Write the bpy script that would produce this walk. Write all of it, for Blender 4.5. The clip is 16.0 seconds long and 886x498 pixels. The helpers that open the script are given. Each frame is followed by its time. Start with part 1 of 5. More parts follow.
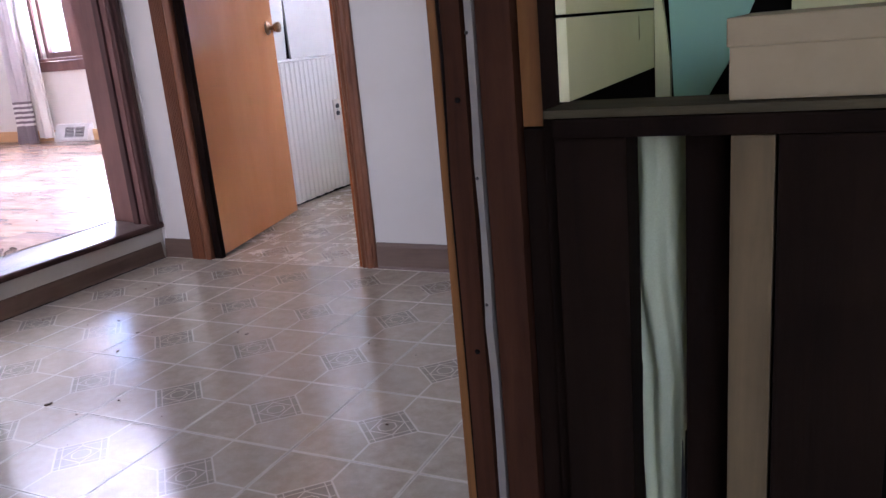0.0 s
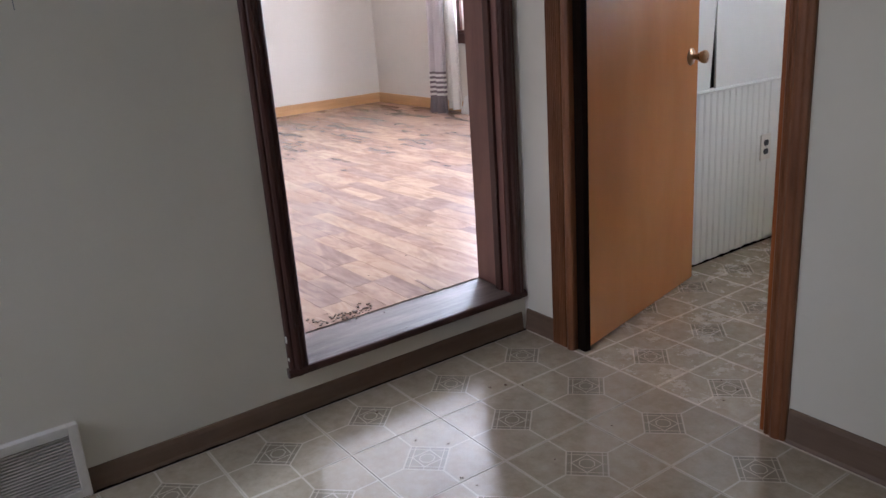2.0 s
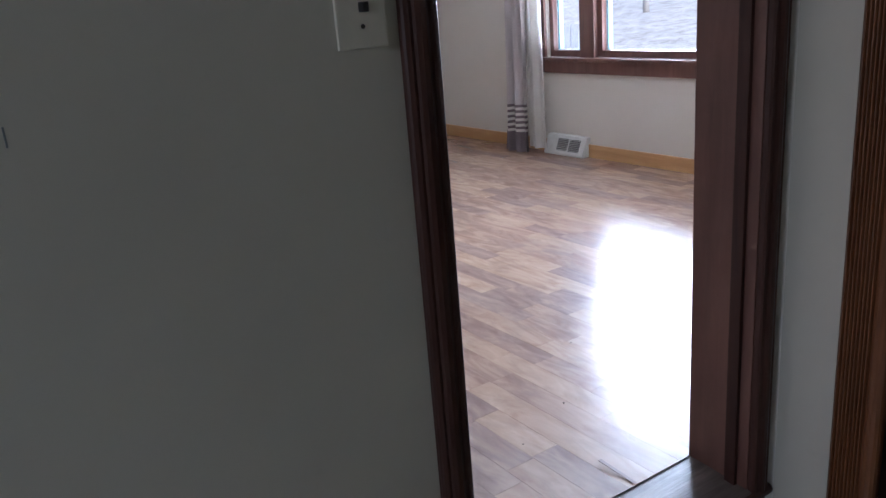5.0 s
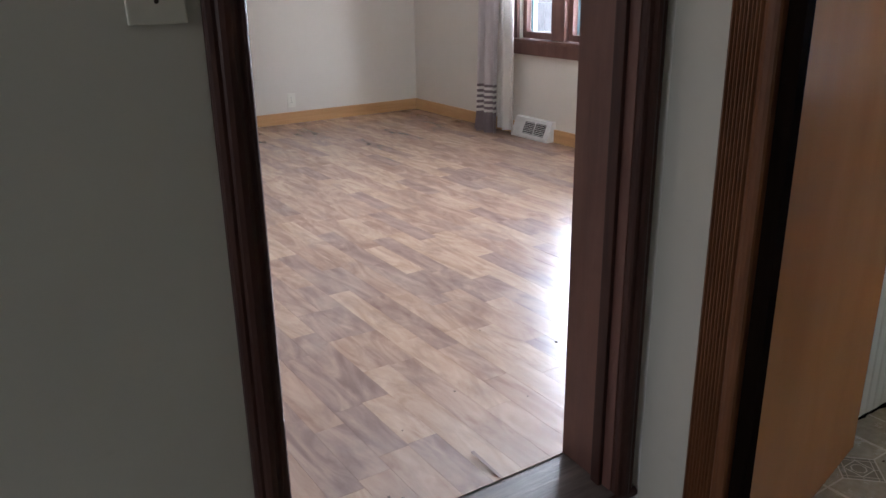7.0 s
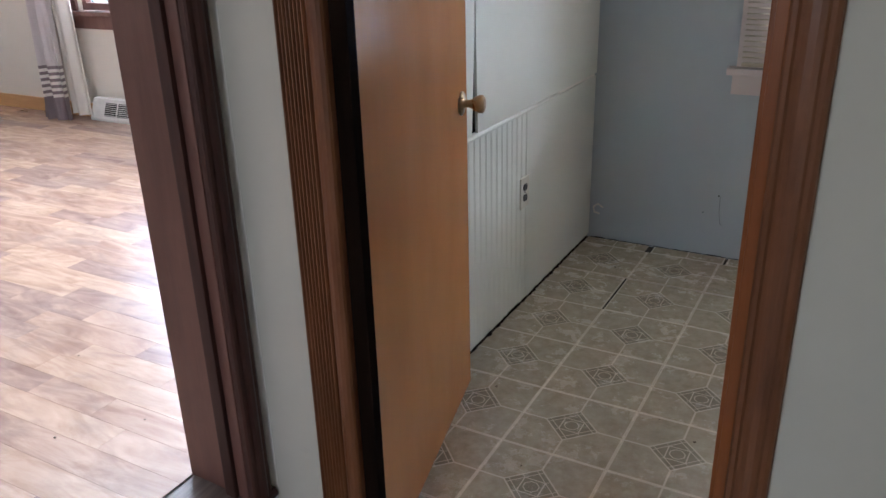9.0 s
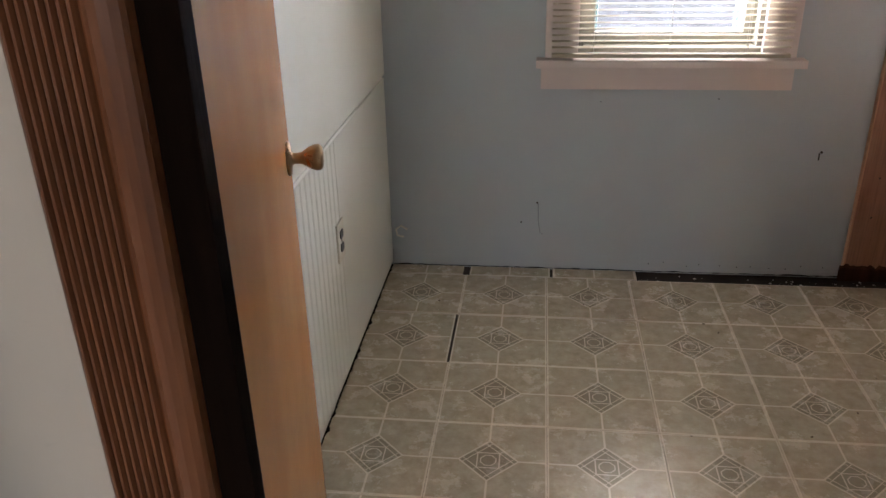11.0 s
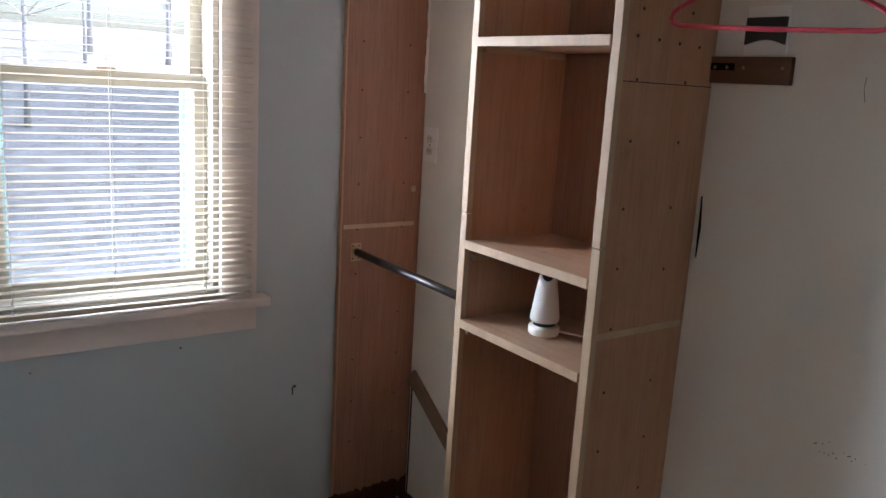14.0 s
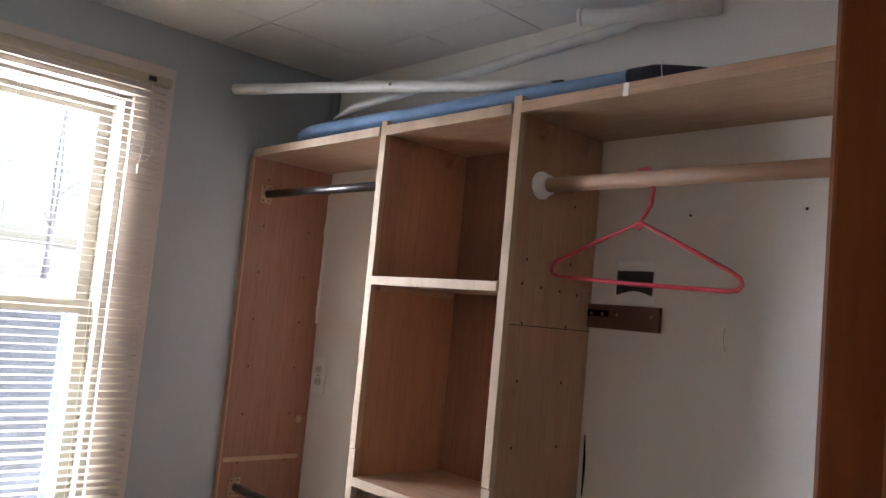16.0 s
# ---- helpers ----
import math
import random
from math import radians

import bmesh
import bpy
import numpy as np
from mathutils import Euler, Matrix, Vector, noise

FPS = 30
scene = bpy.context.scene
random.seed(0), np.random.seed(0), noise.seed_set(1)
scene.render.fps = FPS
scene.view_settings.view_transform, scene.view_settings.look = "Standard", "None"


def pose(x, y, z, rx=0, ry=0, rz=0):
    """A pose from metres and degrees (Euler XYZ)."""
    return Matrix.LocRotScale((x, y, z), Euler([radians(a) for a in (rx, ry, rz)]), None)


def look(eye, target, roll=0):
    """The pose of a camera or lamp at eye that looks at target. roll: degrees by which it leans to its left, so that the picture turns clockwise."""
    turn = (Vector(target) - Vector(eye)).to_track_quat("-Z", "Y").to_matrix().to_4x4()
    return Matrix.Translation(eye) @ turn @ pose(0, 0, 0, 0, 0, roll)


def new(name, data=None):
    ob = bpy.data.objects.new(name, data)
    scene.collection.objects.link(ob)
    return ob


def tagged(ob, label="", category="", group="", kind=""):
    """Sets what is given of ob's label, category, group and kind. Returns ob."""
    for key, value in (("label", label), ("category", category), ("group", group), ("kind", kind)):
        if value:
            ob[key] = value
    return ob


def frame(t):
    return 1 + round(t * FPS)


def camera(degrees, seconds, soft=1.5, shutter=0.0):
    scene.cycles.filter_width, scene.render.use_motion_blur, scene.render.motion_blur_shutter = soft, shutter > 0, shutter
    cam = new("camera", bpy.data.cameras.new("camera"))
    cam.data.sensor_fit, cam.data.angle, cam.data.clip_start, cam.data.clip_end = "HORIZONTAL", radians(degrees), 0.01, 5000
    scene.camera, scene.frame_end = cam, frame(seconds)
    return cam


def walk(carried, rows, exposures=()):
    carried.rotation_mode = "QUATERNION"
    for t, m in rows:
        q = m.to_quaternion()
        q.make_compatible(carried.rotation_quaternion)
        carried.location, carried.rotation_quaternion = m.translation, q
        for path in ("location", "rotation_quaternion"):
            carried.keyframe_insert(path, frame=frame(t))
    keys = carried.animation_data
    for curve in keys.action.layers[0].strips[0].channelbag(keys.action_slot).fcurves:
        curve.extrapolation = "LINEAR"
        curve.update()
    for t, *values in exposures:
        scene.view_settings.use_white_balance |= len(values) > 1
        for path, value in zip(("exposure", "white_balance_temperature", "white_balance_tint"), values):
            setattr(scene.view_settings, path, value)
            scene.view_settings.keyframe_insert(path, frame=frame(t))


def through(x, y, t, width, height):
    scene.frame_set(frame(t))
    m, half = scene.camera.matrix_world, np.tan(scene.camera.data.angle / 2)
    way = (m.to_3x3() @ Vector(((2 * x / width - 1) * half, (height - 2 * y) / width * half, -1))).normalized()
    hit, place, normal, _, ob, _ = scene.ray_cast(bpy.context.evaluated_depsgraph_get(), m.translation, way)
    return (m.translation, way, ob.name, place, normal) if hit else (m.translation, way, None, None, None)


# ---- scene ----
cam = camera(58.3, 16.0)
EXPOSURES = [(0, 3.75, 5350, 33), (0.5, 3.5, 5650, 25), (1, 3.22, 5750, 21), (1.5, 3.06, 5700, 20), (2.5, 2.8, 5600, 17), (3.5, 2.32, 5250, 15), (4, 2.0, 5200, 14), (6.5, 2.06, 5600, 12), (7.5, 2.2, 5800, 11), (8, 2.56, 5750, 12), (8.5, 2.76, 5500, 12), (11, 3.02, 6250, 16), (12, 2.68, 6000, 15), (12.5, 2.74, 5750, 14), (13, 2.72, 5700, 13), (14, 2.58, 5600, 12), (16, 2.58, 5900, 14)]
PATH = [
    (0, (2.555, -2.525, 0.837), (1.693, -0.8, 0.306), -5.1),
    (0.5, (2.464, -2.334, 0.865), (1.423, -0.744, 0.24), -3.8),
    (1, (2.365, -2.169, 1.025), (1.251, -0.632, 0.396), -4.8),
    (1.5, (2.243, -1.965, 1.076), (0.903, -0.617, 0.452), -5.1),
    (2, (2.092, -1.863, 1.211), (0.522, -0.788, 0.597), -4.1),
    (2.5, (1.862, -1.844, 1.305), (0.273, -0.802, 0.678), -4.8),
    (3, (1.641, -1.814, 1.374), (0.041, -0.79, 0.749), -4.1),
    (3.5, (1.39, -1.789, 1.363), (-0.236, -0.803, 0.743), -2.7),
    (4, (1.151, -1.78, 1.366), (-0.453, -0.749, 0.764), -4.7),
    (6.5, (0.986, -1.404, 1.351), (-0.618, -0.369, 0.754), -4.5),
    (7, (1.155, -1.38, 1.366), (-0.429, -0.354, 0.705), -0.9),
    (7.5, (1.318, -1.281, 1.351), (-0.261, -0.251, 0.684), 0.3),
    (8, (1.328, -1.213, 1.358), (-0.187, -0.097, 0.68), -1.9),
    (8.5, (1.251, -1.241, 1.366), (0.035, 0.188, 0.674), -1.8),
    (11, (0.582, -0.68, 1.374), (0.354, 1.121, 0.535), -1.4),
    (11.5, (0.516, -0.529, 1.381), (0.569, 1.297, 0.567), 0.2),
    (12, (0.432, -0.408, 1.4), (0.857, 1.392, 0.638), 0.1),
    (12.5, (0.434, -0.326, 1.398), (1.186, 1.374, 0.661), 2.8),
    (13, (0.501, -0.236, 1.43), (1.382, 1.416, 0.727), 3.5),
    (13.5, (0.529, -0.175, 1.453), (1.541, 1.451, 0.878), 3.7),
    (14, (0.511, -0.147, 1.483), (1.654, 1.443, 1.077), 3.4),
    (14.5, (0.482, -0.151, 1.494), (1.781, 1.358, 1.298), 3.8),
    (15, (0.477, -0.163, 1.506), (1.806, 1.331, 1.457), 3.8),
    (15.5, (0.474, -0.169, 1.515), (1.825, 1.304, 1.583), 4.0),
    (16, (0.473, -0.161, 1.513), (1.827, 1.301, 1.682), 5.3),
]
walk(cam, [(t, look(eye, target, roll)) for t, eye, target, roll in PATH], EXPOSURES)

# ---------------------------------------------------------------- light
world = bpy.data.worlds.new("world")
scene.world = world
world.use_nodes = True
wn = world.node_tree
sky = wn.nodes.new("ShaderNodeTexSky")
sky.sky_type = "NISHITA"
sky.sun_disc = False
sky.sun_elevation, sky.sun_rotation = radians(38), radians(97)
sky.dust_density, sky.air_density = 4.0, 1.0
wn.nodes["Background"].inputs["Strength"].default_value = 0.09
wn.links.new(sky.outputs[0], wn.nodes["Background"].inputs[0])
sun = new("sun", bpy.data.lights.new("sun", "SUN"))
sun.data.energy, sun.data.angle, sun.data.color = 0.65, radians(20), (1.0, 0.97, 0.94)
sun.matrix_world = look((0, 0, 0), (-math.sin(radians(97)) * 0.79, -math.cos(radians(97)) * 0.79, -0.62))


def sky_panel(name, eye, target, width, height, power, color):
    """An area lamp added outside an opening, in place of sky or snow light."""
    lamp = new(name, bpy.data.lights.new(name, "AREA"))
    lamp.data.shape, lamp.data.size, lamp.data.size_y = "RECTANGLE", width, height
    lamp.data.energy, lamp.data.color = power, color
    lamp.matrix_world = look(eye, target)


sky_panel("sky_light_small_room", (-0.9, 3.9, 2.8), (1.05, 2.2, 1.35), 2.4, 3.0, 200, (0.94, 0.97, 1.0))
sky_panel("sky_light_small_room_side", (2.9, 4.1, 3.1), (0.98, 2.2, 1.35), 2.0, 3.0, 88, (0.94, 0.97, 1.0))
# Low lamp aimed up, added for the light that snow throws at the ceiling.
sky_panel("snow_fill_small_room", (1.0, 3.7, 0.1), (1.0, 2.2, 1.4), 2.4, 1.6, 145, (0.95, 0.97, 1.0))
sky_panel("sky_light_large_room", (-4.0, 5.2, 2.35), (-2.2, 2.45, 1.2), 2.5, 1.35, 250, (0.88, 0.94, 1.0))
# The same upward fill, added under the large window.
sky_panel("snow_fill_large_room", (-2.5, 4.2, 0.0), (-2.4, 2.45, 1.5), 3.4, 1.6, 165, (0.95, 0.97, 1.0))
# Hall fill lamp, behind a window added in the unseen end wall.
sky_panel("fill_light_hall", (0.45, -4.2, 1.8), (0.42, -3.3, 1.4), 1.0, 1.2, 5.8, (1.0, 0.965, 0.90))
# Green-tinted fill for the entry, outside an unseen opening added for it.
sky_panel("fill_light_entry", (3.2, -4.3, 1.4), (3.2, -3.3, 0.7), 1.2, 1.6, 1.9, (0.90, 1.0, 0.66))


# ---------------------------------------------------------------- materials
class Nodes:
    """A small builder for node materials."""

    def __init__(self, name):
        self.mat = bpy.data.materials.new(name)
        self.mat.use_nodes = True
        self.tree = self.mat.node_tree
        self.bsdf = self.tree.nodes["Principled BSDF"]

    def put(self, node, value):
        if isinstance(value, bpy.types.NodeSocket):
            self.tree.links.new(value, node)
        else:
            node.default_value = value

    def add(self, kind, **given):
        node = self.tree.nodes.new(kind)
        for key, value in given.items():
            self.put(node.inputs[key.replace("_", " ")], value)
        return node

    def math(self, op, a, b=0.0, c=0.0):
        node = self.tree.nodes.new("ShaderNodeMath")
        node.operation = op
        for n, v in enumerate((a, b, c)):
            self.put(node.inputs[n], v)
        return node.outputs[0]

    def mix(self, f, a, b):
        node = self.tree.nodes.new("ShaderNodeMix")
        node.data_type = "RGBA"
        self.put(node.inputs[0], f)
        self.put(node.inputs[6], a if isinstance(a, bpy.types.NodeSocket) else (*a, 1))
        self.put(node.inputs[7], b if isinstance(b, bpy.types.NodeSocket) else (*b, 1))
        return node.outputs[2]

    def coords(self, stretch=(1, 1, 1)):
        tc = self.tree.nodes.new("ShaderNodeTexCoord")
        mp = self.add("ShaderNodeMapping", Vector=tc.outputs["Object"], Scale=stretch)
        return mp.outputs[0]

    def noise(self, vec, scale, detail=4.0, rough=0.55, distort=0.0):
        return self.add("ShaderNodeTexNoise", Vector=vec, Scale=scale, Detail=detail, Roughness=rough, Distortion=distort).outputs[0]

    def ramp(self, f, lo, hi):
        node = self.tree.nodes.new("ShaderNodeMapRange")
        self.put(node.inputs[0], f)
        node.inputs[1].default_value, node.inputs[2].default_value = lo, hi
        return node.outputs[0]

    def bump(self, height, strength=0.2, distance=0.002):
        node = self.add("ShaderNodeBump", Height=height, Strength=strength, Distance=distance)
        self.tree.links.new(node.outputs[0], self.bsdf.inputs["Normal"])

    def done(self, color, rough, metal=0.0, spec=0.5):
        self.put(self.bsdf.inputs["Base Color"], color if isinstance(color, bpy.types.NodeSocket) else (*color, 1))
        self.put(self.bsdf.inputs["Roughness"], rough)
        self.bsdf.inputs["Metallic"].default_value = metal
        self.bsdf.inputs["Specular IOR Level"].default_value = spec
        return self.mat


def paint(name, color, stain, rough=0.55, grain=220.0, amount=0.5, relief=0.15):
    """Rolled wall paint: fine orange-peel grain, soft stains and a few scuffs."""
    n = Nodes(name)
    v = n.coords()
    big = n.ramp(n.noise(v, 1.3, 6.0, 0.6), 0.35, 0.8)
    scuff = n.ramp(n.noise(n.coords((3, 3, 9)), 2.2, 8.0, 0.75), 0.62, 0.78)
    col = n.mix(n.math("MULTIPLY", big, amount), color, stain)
    col = n.mix(n.math("MULTIPLY", scuff, 0.35 * amount), col, tuple(c * 0.55 for c in stain))
    n.bump(n.noise(v, grain, 3.0), relief, 0.001)
    return n.done(col, n.math("MULTIPLY_ADD", big, 0.12, rough))


def wood(name, dark, light, stretch=(1, 1, 0.08), scale=45.0, rough=0.4, relief=0.2, blotch=0.35, spec=0.5, knots=0.0):
    """Wood with its grain along the axis of least stretch."""
    n = Nodes(name)
    info = n.tree.nodes.new("ShaderNodeObjectInfo")
    v = n.coords(stretch)
    shift = n.add("ShaderNodeCombineXYZ", X=n.math("MULTIPLY", info.outputs["Random"], 9.0), Y=n.math("MULTIPLY", info.outputs["Random"], 5.0))
    add = n.tree.nodes.new("ShaderNodeVectorMath")
    n.put(add.inputs[0], v)
    n.put(add.inputs[1], shift.outputs[0])
    v = add.outputs[0]
    rings = n.noise(v, scale, 7.0, 0.65, 0.6)
    broad = n.noise(v, scale * 0.16, 4.0, 0.5, 1.5)
    pore = n.noise(v, scale * 5.0, 2.0, 0.5)
    f = n.ramp(n.math("MULTIPLY_ADD", broad, 0.6, n.math("MULTIPLY", rings, 0.5)), 0.36, 0.72)
    col = n.mix(f, dark, light)
    worn = n.ramp(n.noise(n.coords((1, 1, 1)), 5.0, 6.0, 0.7), 0.45, 0.8)
    col = n.mix(n.math("MULTIPLY", worn, blotch), col, tuple(c * 0.55 for c in dark))
    if knots:
        spot = n.add("ShaderNodeTexVoronoi", Vector=n.coords((4.0, 4.0, 4.0)), Scale=knots).outputs[0]
        col = n.mix(n.ramp(spot, 0.09, 0.05), col, (0.06, 0.03, 0.015))
    n.bump(n.math("MULTIPLY_ADD", pore, 0.5, rings), relief, 0.0012)
    return n.done(col, n.math("MULTIPLY_ADD", rings, 0.15, rough - 0.06), 0.0, spec)


def plain(name, color, rough=0.5, metal=0.0, wear=0.25, scale=14.0, relief=0.08, spec=0.5):
    n = Nodes(name)
    v = n.coords()
    f = n.ramp(n.noise(v, scale, 6.0, 0.65), 0.4, 0.75)
    col = n.mix(n.math("MULTIPLY", f, wear), color, tuple(c * 0.5 for c in color))
    n.bump(n.noise(v, scale * 22, 3.0), relief, 0.0008)
    return n.done(col, n.math("MULTIPLY_ADD", f, 0.15, rough), metal, spec)


def tile_material(name, gloss, grime, worn):
    """Beige vinyl tile printed with a light border, bars and a lattice diamond, in the tile's own metres."""
    n = Nodes(name)
    tc = n.tree.nodes.new("ShaderNodeTexCoord")
    sep = n.add("ShaderNodeSeparateXYZ", Vector=tc.outputs["Object"])
    a, b = n.math("ABSOLUTE", sep.outputs[0]), n.math("ABSOLUTE", sep.outputs[1])
    s, m, least = n.math("ADD", a, b), n.math("MAXIMUM", a, b), n.math("MINIMUM", a, b)
    diff = n.math("ABSOLUTE", n.math("SUBTRACT", a, b))

    def line(value, at, half):
        return n.ramp(n.math("ABSOLUTE", n.math("SUBTRACT", value, at)), half * 1.4, half * 0.6)

    def both(p, q):
        return n.math("MULTIPLY", p, q)

    inside = n.ramp(s, 0.0765, 0.0755)
    border = n.ramp(m, 0.1465, 0.1485)
    bars = both(n.ramp(least, 0.0034, 0.002), n.math("SUBTRACT", 1.0, inside))
    chamfer = both(line(s, 0.078, 0.003), 1.0)
    ring = line(s, 0.058, 0.0018)
    core = both(line(m, 0.029, 0.0016), n.ramp(s, 0.0600, 0.0590))
    cross = both(n.ramp(diff, 0.0018, 0.001), both(inside, n.ramp(s, 0.0575, 0.0585)))
    ends = both(line(diff, 0.058, 0.0016), both(inside, n.ramp(s, 0.0575, 0.0585)))
    star = both(line(n.math("MAXIMUM", m, n.math("MULTIPLY", s, 0.72)), 0.020, 0.0014), 1.0)
    light = border
    for other in (bars, chamfer, ring, core, cross, ends, star):
        light = n.math("MAXIMUM", light, other)
    info = n.tree.nodes.new("ShaderNodeObjectInfo")
    shift = n.add("ShaderNodeCombineXYZ", X=n.math("MULTIPLY", info.outputs["Random"], 7.0), Z=info.outputs["Random"])
    add = n.tree.nodes.new("ShaderNodeVectorMath")
    n.put(add.inputs[0], tc.outputs["Object"])
    n.put(add.inputs[1], shift.outputs[0])
    v = add.outputs[0]
    mottle = n.ramp(n.noise(v, 26.0, 8.0, 0.7), 0.36, 0.68)
    cloud = n.ramp(n.noise(v, 7.0, 4.0, 0.6), 0.35, 0.7)
    base = n.mix(mottle, (0.38, 0.325, 0.235), (0.54, 0.48, 0.375))
    base = n.mix(n.math("MULTIPLY", cloud, 0.45), base, (0.40, 0.36, 0.285))
    cells = n.mix(n.math("MULTIPLY", inside, 0.60), base, (0.205, 0.185, 0.145))
    col = n.mix(n.math("MULTIPLY", light, 0.85), cells, (0.72, 0.65, 0.54))
    dirt = n.ramp(n.noise(v, 48.0, 8.0, 0.8), 0.64, 0.73)
    scuff = n.ramp(n.noise(v, 9.0, 7.0, 0.75), 0.54, 0.80)
    col = n.mix(n.math("MULTIPLY", dirt, grime), col, (0.10, 0.075, 0.05))
    col = n.mix(n.math("MULTIPLY", scuff, grime * 0.9), col, (0.15, 0.125, 0.095))
    # worn: even dark mix that lowers the floor's brightness in the colour.
    col = n.mix(worn, col, (0.17, 0.145, 0.112))
    n.bump(n.math("SUBTRACT", n.noise(v, 90.0, 4.0), n.math("MULTIPLY", light, 0.4)), 0.06, 0.0012)
    return n.done(col, n.math("MULTIPLY_ADD", scuff, 0.07, gloss), 0.0, 0.9)


def plank_material():
    """Wood-print vinyl strips: each strip has its own tone, with cathedral grain along x."""
    n = Nodes("plank_vinyl")
    info = n.tree.nodes.new("ShaderNodeObjectInfo")
    geo = n.tree.nodes.new("ShaderNodeNewGeometry")
    tone = n.math("FRACT", n.math("ADD", info.outputs["Random"], n.math("MULTIPLY", geo.outputs["Random Per Island"], 3.7)))
    tc = n.tree.nodes.new("ShaderNodeTexCoord")
    mp = n.add("ShaderNodeMapping", Vector=geo.outputs["Position"], Scale=(0.26, 1.0, 1.0))
    shift = n.add("ShaderNodeCombineXYZ", X=n.math("MULTIPLY", tone, 13.0), Z=n.math("MULTIPLY", tone, 31.0))
    add = n.tree.nodes.new("ShaderNodeVectorMath")
    n.put(add.inputs[0], mp.outputs[0])
    n.put(add.inputs[1], shift.outputs[0])
    v = add.outputs[0]
    figure = n.noise(v, 9.0, 4.0, 0.55, 2.6)
    grain = n.noise(v, 70.0, 5.0, 0.7, 0.4)
    f = n.ramp(n.math("MULTIPLY_ADD", figure, 0.9, n.math("MULTIPLY", grain, 0.14)), 0.36, 0.70)
    warm = n.mix(f, (0.25, 0.146, 0.100), (0.42, 0.280, 0.205))
    grey = n.mix(f, (0.19, 0.116, 0.092), (0.36, 0.240, 0.184))
    pale = n.mix(f, (0.32, 0.198, 0.132), (0.49, 0.338, 0.245))
    col = n.mix(n.ramp(tone, 0.30, 0.36), grey, warm)
    col = n.mix(n.ramp(tone, 0.70, 0.76), col, pale)
    smoke = n.ramp(n.noise(n.add("ShaderNodeMapping", Vector=geo.outputs["Position"], Scale=(2.2, 6.0, 1.0)).outputs[0], 1.6, 5.0, 0.6, 1.0), 0.48, 0.75)
    col = n.mix(n.math("MULTIPLY", smoke, 0.55), col, (0.185, 0.118, 0.096))
    dust = n.ramp(n.noise(geo.outputs["Position"], 1.7, 7.0, 0.7), 0.5, 0.8)
    col = n.mix(n.math("MULTIPLY", dust, 0.25), col, (0.5, 0.44, 0.38))
    n.bump(n.math("MULTIPLY_ADD", n.noise(geo.outputs["Position"], 6.0, 2.0), 2.0, grain), 0.10, 0.0012)
    return n.done(col, n.math("MULTIPLY_ADD", dust, 0.05, 0.235), 0.0, 0.75)


def glass_material():
    """Thin pane: clear, with the reflections of glass."""
    n = Nodes("pane_glass")
    clear = n.tree.nodes.new("ShaderNodeBsdfTransparent")
    gloss = n.add("ShaderNodeBsdfGlossy", Roughness=0.02)
    face = n.add("ShaderNodeLayerWeight", Blend=0.5)
    fres = n.math("MULTIPLY_ADD", n.math("POWER", face.outputs["Facing"], 4.0), 0.55, 0.03)
    mix = n.tree.nodes.new("ShaderNodeMixShader")
    n.put(mix.inputs[0], fres)
    n.put(mix.inputs[1], clear.outputs[0])
    n.put(mix.inputs[2], gloss.outputs[0])
    n.tree.links.new(mix.outputs[0], n.tree.nodes["Material Output"].inputs[0])
    return n.mat


def cloth_like(name, color, through, amount, rough=0.6, stretch=(60, 60, 60)):
    """Thin sheet that lets some light through: fabric or vinyl slats."""
    n = Nodes(name)
    v = n.coords(stretch)
    f = n.noise(v, 6.0, 3.0)
    col = n.mix(n.ramp(f, 0.3, 0.7), tuple(c * 0.88 for c in color), color)
    n.bump(f, 0.15, 0.0006)
    mat = n.done(col, rough)
    trans = n.add("ShaderNodeBsdfTranslucent", Color=(*through, 1))
    mix = n.tree.nodes.new("ShaderNodeMixShader")
    mix.inputs[0].default_value = amount
    n.put(mix.inputs[1], n.bsdf.outputs[0])
    n.put(mix.inputs[2], trans.outputs[0])
    n.tree.links.new(mix.outputs[0], n.tree.nodes["Material Output"].inputs[0])
    return mat


def ground_material():
    """Dead grass and leaf litter with patches of thin snow."""
    n = Nodes("winter_ground")
    v = n.coords()
    tuft = n.ramp(n.noise(v, 5.0, 10.0, 0.8), 0.42, 0.60)
    col = n.mix(tuft, (0.17, 0.158, 0.135), (0.35, 0.335, 0.285))
    snow = n.ramp(n.noise(v, 2.2, 14.0, 0.90), 0.42, 0.58)
    col = n.mix(snow, col, (0.50, 0.49, 0.475))
    n.bump(n.noise(v, 9.0, 6.0), 0.6, 0.05)
    return n.done(col, 0.9)


def birch_veneer():
    """Varnished rotary birch: broad soft figure, faint flecks, an even sheen and a few rubbed spots."""
    n = Nodes("varnished_birch_door")
    v = n.coords((1, 1, 0.3))
    broad = n.ramp(n.noise(v, 5.0, 3.0, 0.5), 0.3, 0.7)
    fleck = n.noise(n.coords((1, 1, 0.3)), 30.0, 2.0, 0.5)
    col = n.mix(broad, (0.55, 0.230, 0.072), (0.63, 0.285, 0.098))
    col = n.mix(n.math("MULTIPLY", fleck, 0.10), col, (0.30, 0.11, 0.03))
    smear = n.ramp(n.noise(n.coords((1, 1, 2.5)), 7.0, 5.0, 0.65), 0.40, 0.75)
    return n.done(col, n.math("MULTIPLY_ADD", smear, 0.03, 0.22), 0.0, 0.55)


